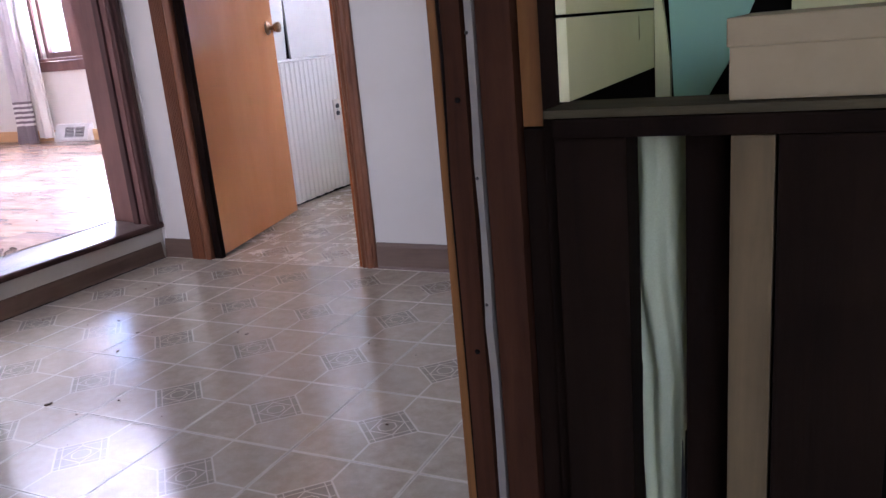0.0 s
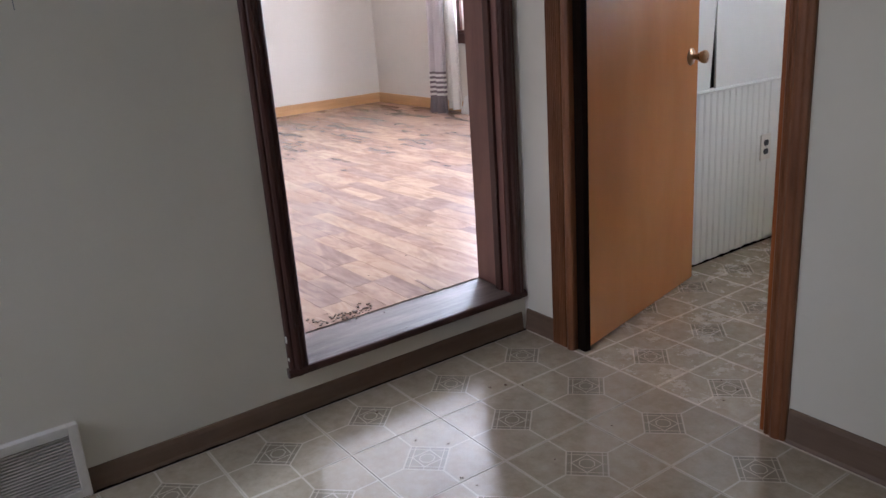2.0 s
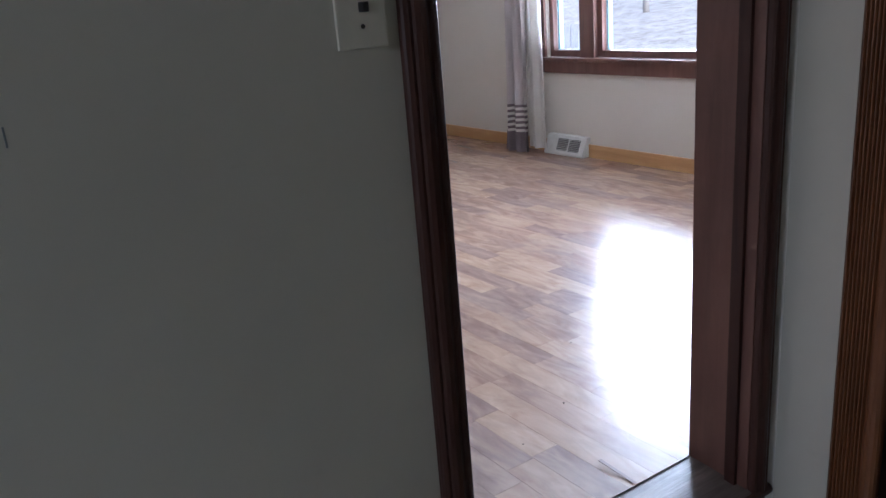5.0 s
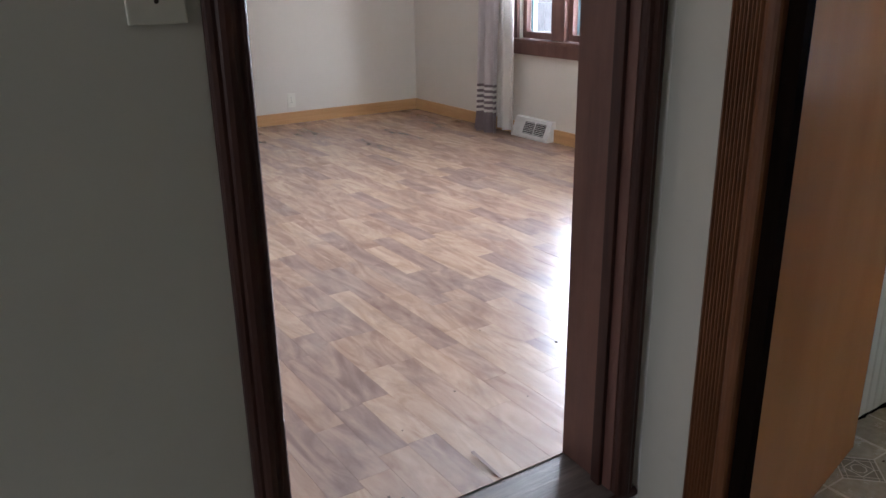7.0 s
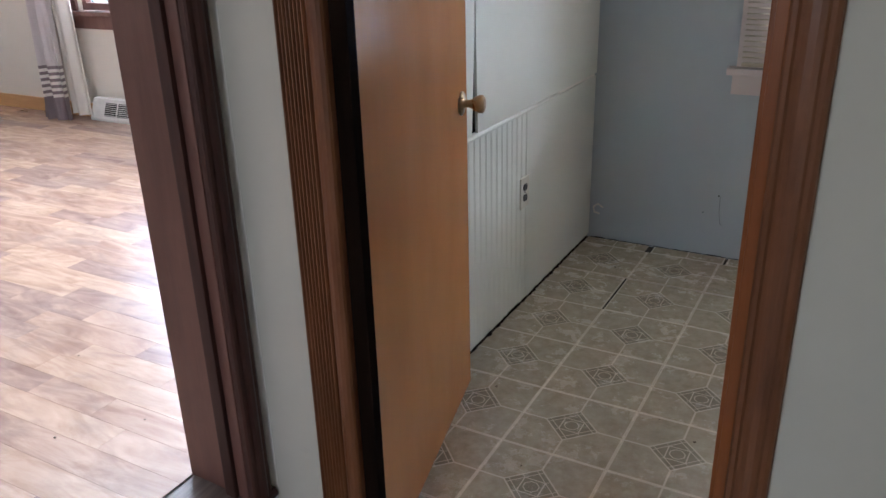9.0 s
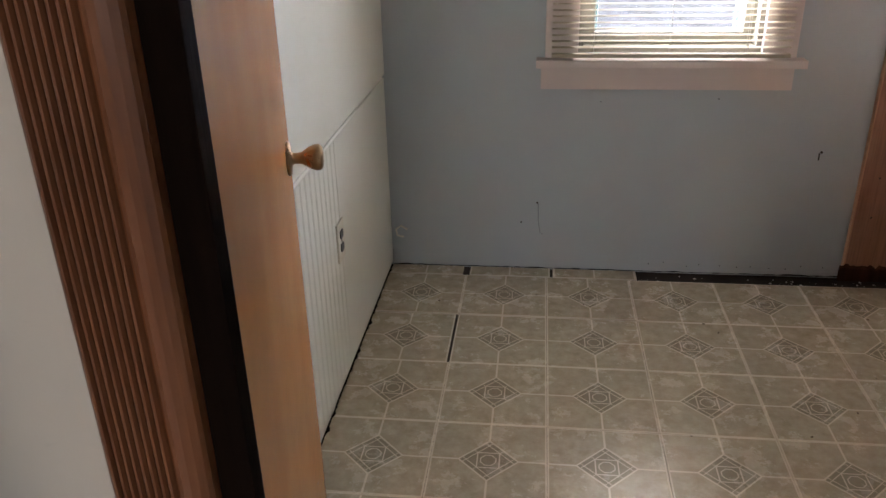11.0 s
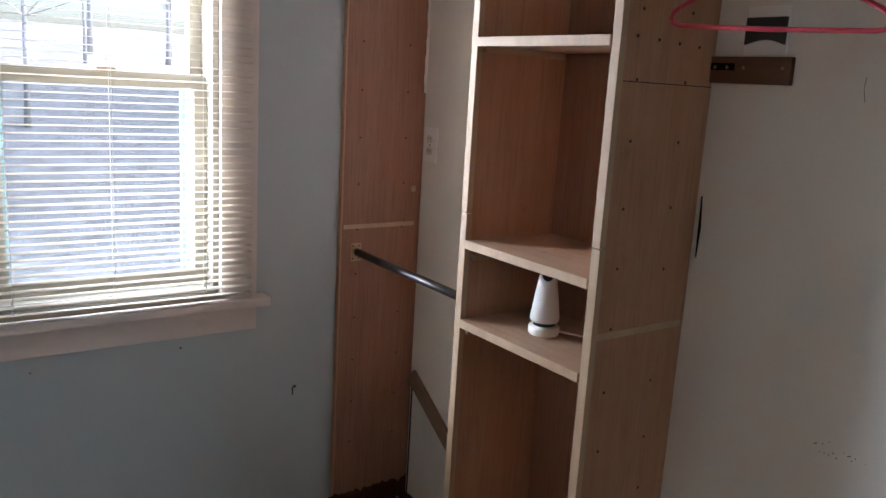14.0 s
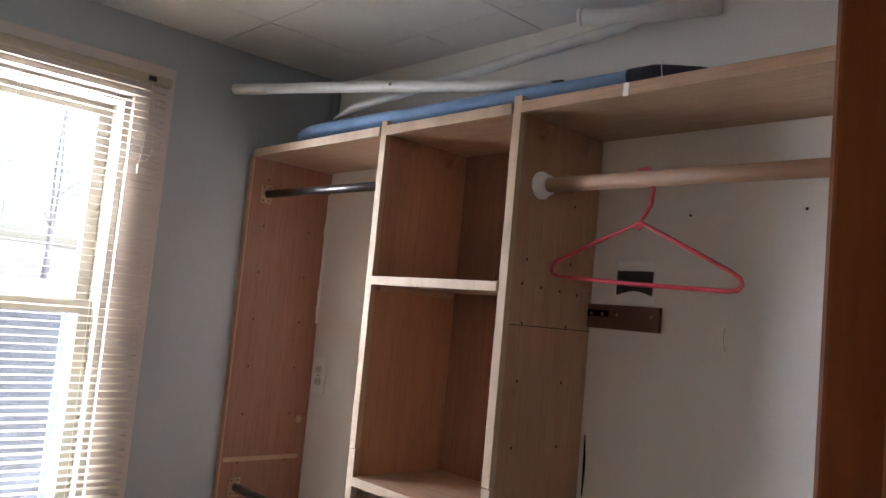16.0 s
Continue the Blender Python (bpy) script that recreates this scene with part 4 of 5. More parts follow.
for y in (0.800, 0.89, 0.93, 0.96):
    bm = bmesh.new()
    lathe(bm, [(0.0005, 2.0015), (0.004, 2.0015), (0.003, 2.000), (0.0005, 1.9998)], (0, y, 1.553), "x", 8)
    part("screw", bm, BRASS, board)

sw = thing("wall_clip", (2.06, 0.885, 1.62), "clear plate with a black wavy holder on the wall", "wall holder")
part("plate", boxes((2.017, 2.0198, 0.808, 0.905, 1.580, 1.678), bevel=0.001), WHITE_PLASTIC, sw, "clear glossy plate")
bm = bmesh.new()
pts = [(0.811, 1.655), (0.902, 1.655), (0.902, 1.600)] + [(0.902 - 0.091 * k / 8, 1.600 + 0.010 * math.sin(math.pi * k / 8)) for k in range(1, 8)] + [(0.811, 1.600)]
prism(bm, pts, 2.010, 2.0168, "x")
part("holder", bm, DARK_PLASTIC, sw, "black holder")

BATTEN = wood("bare_brown_batten", (0.19, 0.115, 0.075), (0.30, 0.195, 0.135), stretch=(1, 0.08, 1), rough=0.6)
diag = thing("wall_batten", (2.06, 1.95, 0.35), "bare brown wooden batten nailed across the wall", "batten")
bm = bmesh.new()
box(bm, -0.007, 0.007, -0.20, 0.20, -0.028, 0.028, 0.003, pose(0, 0, 0, 33, 0, 0))
bmesh.ops.translate(bm, verts=bm.verts, vec=(2.012, 1.92, 0.350))
part("strip", bm, BATTEN, diag)

fr = thing("air_freshener", (1.835, 1.245, 0.888), "white cone-shaped air freshener on the shelf", "air freshener")
bm = bmesh.new()
lathe(bm, [(0.020, 0.0), (0.036, 0.001), (0.039, 0.006), (0.039, 0.020), (0.036, 0.024), (0.020, 0.0245)], (1.835, 1.245, 0.888), "z", 32)
part("base", bm, WHITE_PLASTIC, fr)
bm = bmesh.new()
lathe(bm, [(0.020, 0.0245), (0.028, 0.0245), (0.028, 0.033), (0.020, 0.033)], (1.835, 1.245, 0.888), "z", 24)
part("neck", bm, DARK_PLASTIC, fr, "dark gap above the base")


def slant(bm):
    """Cuts the cone's top on a slant towards the room."""
    for v in bm.verts:
        if v.co.z > 0.888 + 0.140:
            v.co.z += (v.co.x - 1.835) * 0.62 + (v.co.y - 1.245) * 0.62
    return bm


bm = bmesh.new()
lathe(bm, [(0.020, 0.0325), (0.033, 0.034), (0.0365, 0.040), (0.0365, 0.046), (0.029, 0.100), (0.0225, 0.142), (0.0205, 0.150), (0.012, 0.149)], (1.835, 1.245, 0.888), "z", 32)
part("cone", slant(bm), WHITE_PLASTIC, fr)
bm = bmesh.new()
lathe(bm, [(0.004, 0.1505), (0.0145, 0.1505), (0.0145, 0.1525), (0.004, 0.152)], (1.835, 1.245, 0.888), "z", 24)
part("outlet_hole", slant(bm), DARK_PLASTIC, fr, "dark opening at the top")


def dirt_line(name, along, lo, hi, face, out, top, label):
    """A jagged line of grime where a wall meets the floor."""
    bm = bmesh.new()
    steps, rows = int((hi - lo) / 0.012), []
    for k in range(steps + 1):
        u = lo + (hi - lo) * k / steps
        h = top * (0.35 + 0.65 * abs(noise.noise(Vector((u * 18, face * 7, 1.3)))) * 2)
        d = out * (0.4 + abs(noise.noise(Vector((u * 27, face * 3, 5.0)))) * 1.6)
        pts = ((0, 0.0008), (d, 0.0014), (d * 0.5, h * 0.4), (0, h))
        rows.append([bm.verts.new((face + a, u, z) if along == "y" else (u, face + a, z)) for a, z in pts])
    for a, b in zip(rows, rows[1:]):
        for c in range(3):
            bm.faces.new((a[c], a[c + 1], b[c + 1], b[c]))
    return tagged(new(name, mesh_of(name, bm, GAP)), label, "dirt line", kind="stuff")


dirt_line("grime_line", "y", 0.04, 2.11, 0.0222, 0.010, 0.014, "black grime along the foot of the beadboard")
dirt_line("grime_line", "x", 0.03, 1.72, 2.1195, -0.004, 0.005, "black grime along the foot of the blue wall")
dirt_line("grime_line", "y", -1.62, -0.10, 0.0135, 0.004, 0.004, "thin grime along the hall base moulding")


def ironing_board():
    """A folded ironing board lying upside down on the top shelf, legs up."""
    ob = thing("ironing_board", (1.88, 1.28, TOPZ), "folded ironing board with faded blue cover, legs up", "ironing board")
    z0, z1 = TOPZ + 0.008, TOPZ + 0.048

    def slab(lo, hi, grow):
        bm = bmesh.new()
        rows = []
        for k in range(25):
            y = lo + (hi - lo) * k / 24
            u = (y - 0.60) / (2.025 - 0.60)
            half = 0.118 * min(1.0, (1.0 - max(0.0, (u - 0.62) / 0.38) ** 3.2) ** 0.5 + 0.08) * min(1.0, (max(u, 0.0) / 0.07) ** 0.5 + 0.12)
            sag = 0.004 * math.sin(y * 23) * random.uniform(0.5, 1.0)
            cx, lift = 1.866 - 0.01 * u, 0.020 * u
            ring = []
            for c in range(16):
                a = 2 * math.pi * c / 16
                ca, sa = math.cos(a), math.sin(a)
                ex = abs(ca) ** 0.35 * (1 if ca > 0 else -1)
                ez = abs(sa) ** 0.55 * (1 if sa > 0 else -1)
                ring.append(bm.verts.new((cx + (half + grow) * ex, y, (z0 + z1) / 2 + lift + ((z1 - z0) / 2 + grow) * ez + sag * (0.4 + 0.6 * ca))))
            rows.append(ring)
        for a, b in zip(rows, rows[1:]):
            for c in range(16):
                bm.faces.new((a[c], a[(c + 1) % 16], b[(c + 1) % 16], b[c])).smooth = True
        bm.faces.new(rows[0][::-1])
        bm.faces.new(rows[-1])
        return bm

    part("cover", slab(0.72, 2.024, 0.0), BLUE_FABRIC, ob, "faded blue cotton cover with puckered edge")
    part("cover_end", slab(0.605, 0.735, 0.002), DARK_FABRIC, ob, "dark cover end")
    bm = bmesh.new()
    tube(bm, [(1.76, 0.66, z1 + 0.004), (1.745, 0.655, z1 - 0.01), (1.742, 0.65, z0 + 0.006), (1.75, 0.645, z0 + 0.002)], 0.0012, 6)
    part("tie_string", bm, CORD, ob, "loose white tie string")
    leg = [(1.80, 0.955, 2.048), (1.775, 1.10, 2.060), (1.715, 1.42, 2.090), (1.615, 1.95, 2.136)]
    bm = bmesh.new()
    tube(bm, leg, [0.006, 0.0145, 0.0150, 0.0150], 14)
    part("leg", bm, WHITE_METAL, ob, "white enamelled tube leg")
    bm = bmesh.new()
    tube(bm, [(1.625, 1.90, 2.1315), (1.596, 2.045, 2.1445)], 0.0168, 16)
    part("foot_cap", bm, WHITE_PLASTIC, ob, "white plastic foot cap")
    bm = bmesh.new()
    lathe(bm, [(0.001, -0.001), (0.0045, -0.001), (0.0045, 0.0015), (0.001, 0.002)], (1.699, 1.42, 2.092), "x", 10)
    part("rivet", bm, STEEL, ob)
    bm = bmesh.new()
    tube(bm, [(1.798, 1.80, 2.070), (1.812, 1.72, 2.098), (1.875, 1.33, 2.152), (1.944, 0.89, 2.212), (1.950, 0.845, 2.218)], [0.005, 0.0125, 0.0140, 0.0140, 0.005], 14)
    part("leg", bm, WHITE_METAL, ob, "white enamelled tube leg")
    bm = bmesh.new()
    tube(bm, [(1.90, 0.975, 2.240), (1.95, 0.86, 2.234), (1.99, 0.68, 2.228)], 0.019, 18)
    part("foot_bar", bm, WHITE_METAL, ob, "white tube foot bar")
    bm = bmesh.new()
    tube(bm, [(1.897, 0.983, 2.2402), (1.90, 0.975, 2.240)], 0.0205, 18)
    part("foot_cap", bm, WHITE_PLASTIC, ob, "white plastic foot cap")
    bm = bmesh.new()
    tube(bm, [(1.80, 0.97, 2.049), (1.80, 0.935, 2.046)], 0.008, 10)
    part("leg_tip", bm, DARK_PLASTIC, ob, "dark pivot tip")


ironing_board()
struct("trim_corner_strip", boxes((1.990, 2.018, 2.098, 2.1195, TOPZ + 0.002, CEIL), bevel=0.002), BLUE, "narrow painted corner strip")

BLUE_DARK = plain("grey_blue_scuff", (0.22, 0.24, 0.26), 0.7)
# marks, nails and holes on the walls of the small room
for x, z, s in ((1.568, 0.486, 0.008), (0.588, 0.275, 0.006), (0.53, 0.195, 0.005), (1.20, 0.672, 0.004), (0.80, 0.66, 0.003)):
    nail = thing("wall_nail", (x, 2.118, z), "small dark nail in the blue wall", "nail", "nails in the wall")
    bm = bmesh.new()
    tube(bm, [(x, 2.1205, z), (x, 2.108, z + 0.002)], 0.0018, 8)
    part("shank", bm, NAIL, nail)
    bm = bmesh.new()
    lathe(bm, [(0.0005, 2.109), (s * 0.6, 2.109), (s * 0.6, 2.1075), (0.0005, 2.107)], (x, 0, z + 0.002), "y", 10)
    part("head", bm, NAIL, nail)
for k in range(11):
    x = 1.02 + 0.062 * k + random.uniform(-0.015, 0.015)
    bm = bmesh.new()
    lathe(bm, [(0.0004, 2.1205), (0.0026, 2.1205), (0.002, 2.1188), (0.0004, 2.1186)], (x, 0, 0.030 + random.uniform(-0.006, 0.010)), "y", 7)
    tagged(new("wall_nail", mesh_of("wall_nail", bm, NAIL)), "tiny nail head at the foot of the blue wall", "nail", "nails in the wall")
for pts in ([(0.592, 0.27), (0.594, 0.20), (0.602, 0.15), (0.612, 0.145)],):
    bm = bmesh.new()
    tube(bm, [(x, 2.1192, z) for x, z in pts], 0.0014, 5)
    tagged(new("wall_scratch", mesh_of("wall_scratch", bm, BLUE_DARK)), "faint drip scratch on the blue wall", "scratch")
tagged(new("wall_scuff", mesh_of("wall_scuff", boxes((1.563, 1.568, 2.1190, 2.1197, 0.455, 0.482)), NAIL)), "dark scuff line below a nail", "scuff")
bm = bmesh.new()
tube(bm, [(0.09, 2.1188, 0.15), (0.065, 2.118, 0.165), (0.045, 2.117, 0.15), (0.05, 2.117, 0.125), (0.075, 2.1185, 0.118)], 0.004, 6)
tagged(new("cable_stub", mesh_of("cable_stub", bm, IVORY_PLASTIC)), "painted-over cable stub at the wall foot", "cable")
for y, z in ((0.732, 1.780), (0.484, 1.786)):
    bm = bmesh.new()
    lathe(bm, [(0.0005, 2.0205), (0.0035, 2.0205), (0.003, 2.0190), (0.0005, 2.0188)], (0, y, z), "x", 8)
    tagged(new("wall_nail", mesh_of("wall_nail", bm, NAIL)), "small dark nail head in the cream wall", "nail", "nails in the wall")
bm = bmesh.new()
tube(bm, [(2.0198, 0.638, 1.542), (2.0198, 0.640, 1.52), (2.0198, 0.634, 1.494)], 0.0006, 5)
tagged(new("wall_scratch", mesh_of("wall_scratch", bm, NAIL)), "thin dark scratch on the cream wall", "scratch")
bm = bmesh.new()
prism(bm, [(0.958, 1.20), (0.964, 1.27), (0.961, 1.13)], 2.015, 2.0202, "x")
tagged(new("wall_gouge", mesh_of("wall_gouge", bm, GAP)), "dark gouge in the wall beside the shelf", "gouge")

bm = bmesh.new()
foot_rows = []
for k in range(33):
    x = 1.700 + 0.315 * k / 32
    h = 0.060 + 0.022 * noise.noise(Vector((x * 31, 4.0, 2.0))) + 0.012 * noise.noise(Vector((x * 90, 1.0, 2.0)))
    foot_rows.append([bm.verts.new(p) for p in ((x, 2.0985, -0.002), (x, 2.093, -0.002), (x, 2.0945, h * 0.8), (x, 2.0985, h))])
for a, b in zip(foot_rows, foot_rows[1:]):
    for c in range(4):
        bm.faces.new((a[c], a[(c + 1) % 4], b[(c + 1) % 4], b[c]))
tagged(new("base_remnant", mesh_of("base_remnant", bm, OLD_RED)), "ragged dark remnant of baseboard under the panel", "baseboard remnant")
tagged(new("wall_joint", mesh_of("wall_joint", boxes((2.0165, 2.0202, 2.0885, 2.0910, 0.0, 0.42)), GAP)), "dark open joint in the wall corner", "joint")
# flakes on the bare subfloor strips
bm = bmesh.new()
for k in range(60):
    if k % 3:
        x, y = random.uniform(0.98, 1.98), random.uniform(2.04, 2.09)
    else:
        x, y = random.uniform(1.86, 1.98), random.uniform(1.50, 2.08)
    q = random.uniform(0.0012, 0.0045)
    box(bm, x - q, x + q, y - 0.6 * q, y + 0.6 * q, -0.0038, -0.0038 + 0.5 * q, 0, pose(0, 0, 0, 0, 0, random.uniform(0, 180)))
tagged(new("paint_flakes", mesh_of("paint_flakes", bm, VENT_WHITE)), "small pale paint flakes on the black subfloor", "debris", kind="stuff")
# power cord of the air freshener
bm = bmesh.new()
tube(bm, [(1.868, 1.232, 0.894), (1.892, 1.20, 0.892), (1.915, 1.15, 0.8905), (1.94, 1.08, 0.8905), (1.955, 1.002, 0.892)], 0.0028, 8)
tagged(new("power_cord", mesh_of("power_cord", bm, WHITE_PLASTIC)), "thin white cord lying behind the air freshener", "cord")
# black scuffs low on the cream wall
for k in range(16):
    y, z = random.uniform(0.50, 0.66), random.gauss(0.812, 0.010)
    h = random.uniform(0.0008, 0.0022)
    bm = bmesh.new()
    lathe(bm, [(0.0002, 2.0203), (h, 2.0203), (h * 0.7, 2.0194), (0.0002, 2.0193)], (0, y, z), "x", 7)
    tagged(new("wall_speck", mesh_of("wall_speck", bm, NAIL)), "small black speck on the cream wall", "speck", "specks on the wall")

# ---------------------------------------------------------------- hall: switch, register, marks
switch = thing("light_switch", (0.0, -1.09, 1.36), "white toggle light switch beside the doorway", "light switch")
part("cover_plate", boxes((0.0, 0.007, -1.130, -1.050, 1.303, 1.423), bevel=0.003), IVORY_PLASTIC, switch)
bm = bmesh.new()
box(bm, 0.006, 0.022, -1.0945, -1.0855, 1.352, 1.366, 0.002, None)
part("toggle", bm, DARK_PLASTIC, switch, "dark toggle")
for z in (1.333, 1.393):
    bm = bmesh.new()
    lathe(bm, [(0.0005, 0.007), (0.0035, 0.007), (0.003, 0.0084), (0.0005, 0.0086)], (0, -1.09, z), "x", 10)
    part("screw", bm, NAIL, switch)

reg = thing("floor_register", (0.0, -1.75, 0.0), "white steel wall register with dark slots", "air vent")
part("frame", boxes((0.0, 0.024, -1.87, -1.845, 0.002, 0.215), (0.0, 0.024, -1.655, -1.63, 0.002, 0.215), (0.0, 0.024, -1.845, -1.655, 0.190, 0.215), (0.0, 0.024, -1.845, -1.655, 0.002, 0.025), bevel=0.003), VENT_WHITE, reg)
part("backing", boxes((0.0, 0.004, -1.845, -1.655, 0.025, 0.190)), GAP, reg)
for k in range(18):
    part("slat", boxes((0.008, 0.018, -1.844, -1.656, 0.028 + k * 0.009, 0.0315 + k * 0.009)), VENT_WHITE, reg)
for y, z, l in ((-1.557, 1.25, 0.012), (-1.734, 0.731, 0.004), (-1.86, 0.71, 0.002)):
    tagged(new("wall_mark", mesh_of("wall_mark", boxes((-0.001, 0.0006, y - 0.0012, y + 0.0012, z - l, z + l), bevel=0.0005), BLUE_DARK)), "small grey gouge in the hall wall", "mark")

for k in range(7):
    y = random.choice((-0.094, -0.0945, -0.094, -1.029))
    z = random.uniform(0.18, 1.6)
    h = random.uniform(0.004, 0.014)
    chip = boxes((0.006, 0.0145, y - 0.0012, y + 0.0012, z - h, z + h), bevel=0.0005)
    part("paint_chip", chip, PANEL_WHITE, doorway, "white paint chip")

# ---------------------------------------------------------------- large room: window, curtain, vent, bin
def big_window():
    win = thing("window_2", (-2.5, 2.45, 0.86), "wide wooden window in red-brown trim", "window", kind="structure")
    part("stool", boxes((-3.72, -1.25, 2.375, 2.46, 0.862, 0.886), bevel=0.004), JAMB_RED, win)
    part("apron", boxes((-3.68, -1.29, 2.400, 2.42, 0.775, 0.860), bevel=0.004), JAMB_RED, win)
    part("casing", boxes((-3.70, -3.622, 2.398, 2.42, 0.888, 2.20), bevel=0.004), JAMB_RED, win)
    part("casing", boxes((-1.348, -1.27, 2.398, 2.42, 0.888, 2.20), bevel=0.004), JAMB_RED, win)
    part("head_casing", boxes((-3.70, -1.27, 2.396, 2.42, 2.12, 2.20), bevel=0.004), JAMB_RED, win)
    part("mullion", boxes((-3.26, -3.12, 2.41, 2.55, 0.888, 2.118), bevel=0.006), JAMB_RED, win)
    part("mullion", boxes((-1.85, -1.71, 2.41, 2.55, 0.888, 2.118), bevel=0.006), JAMB_RED, win)
    for lo, hi in ((-3.618, -3.262), (-3.118, -1.852), (-1.708, -1.352)):
        w = 0.040
        sash = part("sash", boxes((lo, lo + w, 2.45, 2.49, 0.888, 2.118), (hi - w, hi, 2.45, 2.49, 0.888, 2.118), (lo + w, hi - w, 2.45, 2.49, 0.888, 0.935), (lo + w, hi - w, 2.45, 2.49, 2.07, 2.118)), JAMB_RED, win)
        part("liner", boxes((lo + w, lo + w + 0.022, 2.492, 2.53, 0.90, 2.10), (hi - w - 0.022, hi - w, 2.492, 2.53, 0.90, 2.10)), SASH_TEAL, sash, "teal weathered outer stile")
        part("rail", boxes((lo + w, hi - w, 2.492, 2.52, 0.925, 0.938)), SASH_WHITE, sash)
        pane = part("pane", boxes((lo + w, hi - w, 2.468, 2.472, 0.935, 2.07)), GLASS, sash)
        pane.visible_shadow = False


big_window()


def drape(bm, x0, x1, y, z0, z1, folds, depth, gather, nx=64, nz=26, thick=0.004):
    """A hanging cloth with soft vertical folds, gathered towards the top."""
    grid = []
    for j in range(nz + 1):
        v = j / nz
        z = z0 + (z1 - z0) * v
        row = []
        for i in range(nx + 1):
            u = i / nx
            x = x0 + (x1 - x0) * u + gather * v * (0.5 - u)
            d = depth * (1.0 - 0.35 * v) * (math.sin(2 * math.pi * folds * u + 0.5 * math.sin(3 * v)) + 0.35 * math.sin(4.3 * math.pi * folds * u + 2 * v))
            row.append(bm.verts.new((x, y + d, z)))
        grid.append(row)
    for a, b in zip(grid, grid[1:]):
        for i in range(nx):
            bm.faces.new((a[i], a[i + 1], b[i + 1], b[i])).smooth = True
    return grid


def curtain():
    ob = thing("curtain", (-3.75, 2.28, ZR), "long grey satin curtain with striped hem and cream lining", "curtain")
    x0, x1, y = -3.97, -3.70, 2.255
    bands = [(0.178, 0.285, CURTAIN_DARK, "hem"), (0.285, 0.335, CURTAIN_DARK, "band")]
    z = 0.335
    for k in range(5):
        bands.append((z, z + 0.021, LINING, "stripe"))
        bands.append((z + 0.021, z + 0.042, CURTAIN_DARK, "band"))
        z += 0.042
    bands.append((z, 2.25, CURTAIN, "cloth"))
    for lo, hi, mat, name in bands:
        bm = bmesh.new()
        full0, full1 = 0.178, 2.25
        v0, v1 = (lo - full0) / (full1 - full0), (hi - full0) / (full1 - full0)
        nz = 20 if name == "cloth" else 3
        grid = []
        for j in range(nz + 1):
            v = v0 + (v1 - v0) * j / nz
            row = []
            for i in range(49):
                u = i / 48
                x = x0 + (x1 - x0) * u + (0.05 * math.sin(3.0 * v)) * (0.6 - u) + 0.09 * v
                d = (0.030 + 0.012 * v) * (math.sin(2 * math.pi * 2.6 * u + 0.9 * math.sin(4 * v)) + 0.3 * math.sin(2 * math.pi * 6.1 * u + 5 * v))
                row.append(bm.verts.new((x, y + d, full0 + (full1 - full0) * v)))
            grid.append(row)
        for a, b in zip(grid, grid[1:]):
            for i in range(48):
                bm.faces.new((a[i], a[i + 1], b[i + 1], b[i])).smooth = True
        part(name, bm, mat, ob)
    bm = bmesh.new()
    drape(bm, -3.735, -3.535, 2.305, 0.215, 2.25, 1.6, 0.022, -0.02)
    part("lining", bm, LINING, ob, "cream curtain lining")
    bm = bmesh.new()
    tube(bm, [(-4.1, 2.30, 2.26), (-1.1, 2.30, 2.26)], 0.012, 12)
    rod = part("rod", bm, STEEL, ob)
    for x in (-4.0, -2.5, -1.2):
        part("bracket", boxes((x - 0.01, x + 0.01, 2.30, 2.42, 2.245, 2.275), bevel=0.002), STEEL, rod)


curtain()

vent = thing("wall_register", (-3.39, 2.40, ZR), "white steel baseboard register under the window", "air vent")
bm = bmesh.new()
prism(bm, [(2.42, 0.178), (2.335, 0.178), (2.335, 0.195), (2.385, 0.318), (2.42, 0.322)], -3.60, -3.185, "x")
part("body", bm, VENT_WHITE, vent)
for x0, x1 in ((-3.47, -3.36), (-3.345, -3.235)):
    bm = bmesh.new()
    prism(bm, [(2.3405, 0.212), (2.3745, 0.296), (2.3725, 0.2968), (2.3385, 0.2128)], x0, x1, "x")
    grille = part("grille", bm, GAP, vent, "dark grille opening")
    for k in range(7):
        a = (k + 0.5) / 7
        y, z = 2.3395 + 0.034 * a, 0.2125 + 0.084 * a
        part("louvre", boxes((x0, x1, y - 0.003, y - 0.0005, z - 0.0022, z + 0.0022)), VENT_WHITE, grille)

binn = thing("trash_bin", (-2.42, -0.62, ZR), "dark grey waste bin lined with a black bag", "trash bin")
bm = bmesh.new()
prof = [(0.085, 0.0), (0.115, 0.0), (0.122, 0.01), (0.150, 0.50), (0.156, 0.505), (0.156, 0.52), (0.148, 0.522), (0.118, 0.03), (0.02, 0.025)]
lathe(bm, prof, (-2.42, -0.64, ZR + 0.001), "z", 28)
part("bucket", bm, BIN_GREY, binn)
bm = bmesh.new()
rings = []
for k, (r, h) in enumerate([(0.163, 0.33), (0.166, 0.40), (0.168, 0.47), (0.170, 0.53), (0.176, 0.60), (0.168, 0.655), (0.145, 0.672), (0.118, 0.64), (0.110, 0.54), (0.105, 0.35)]):
    ring = []
    for c in range(40):
        a = 2 * math.pi * c / 40
        w = 1 + 0.05 * math.sin(7 * a + k) + 0.04 * math.sin(13 * a - 2 * k) + random.uniform(-0.02, 0.02)
        ring.append(bm.verts.new((-2.42 + r * w * math.cos(a), -0.64 + r * w * math.sin(a), ZR + h + 0.018 * math.sin(5 * a + k) + random.uniform(-0.006, 0.006))))
    rings.append(ring)
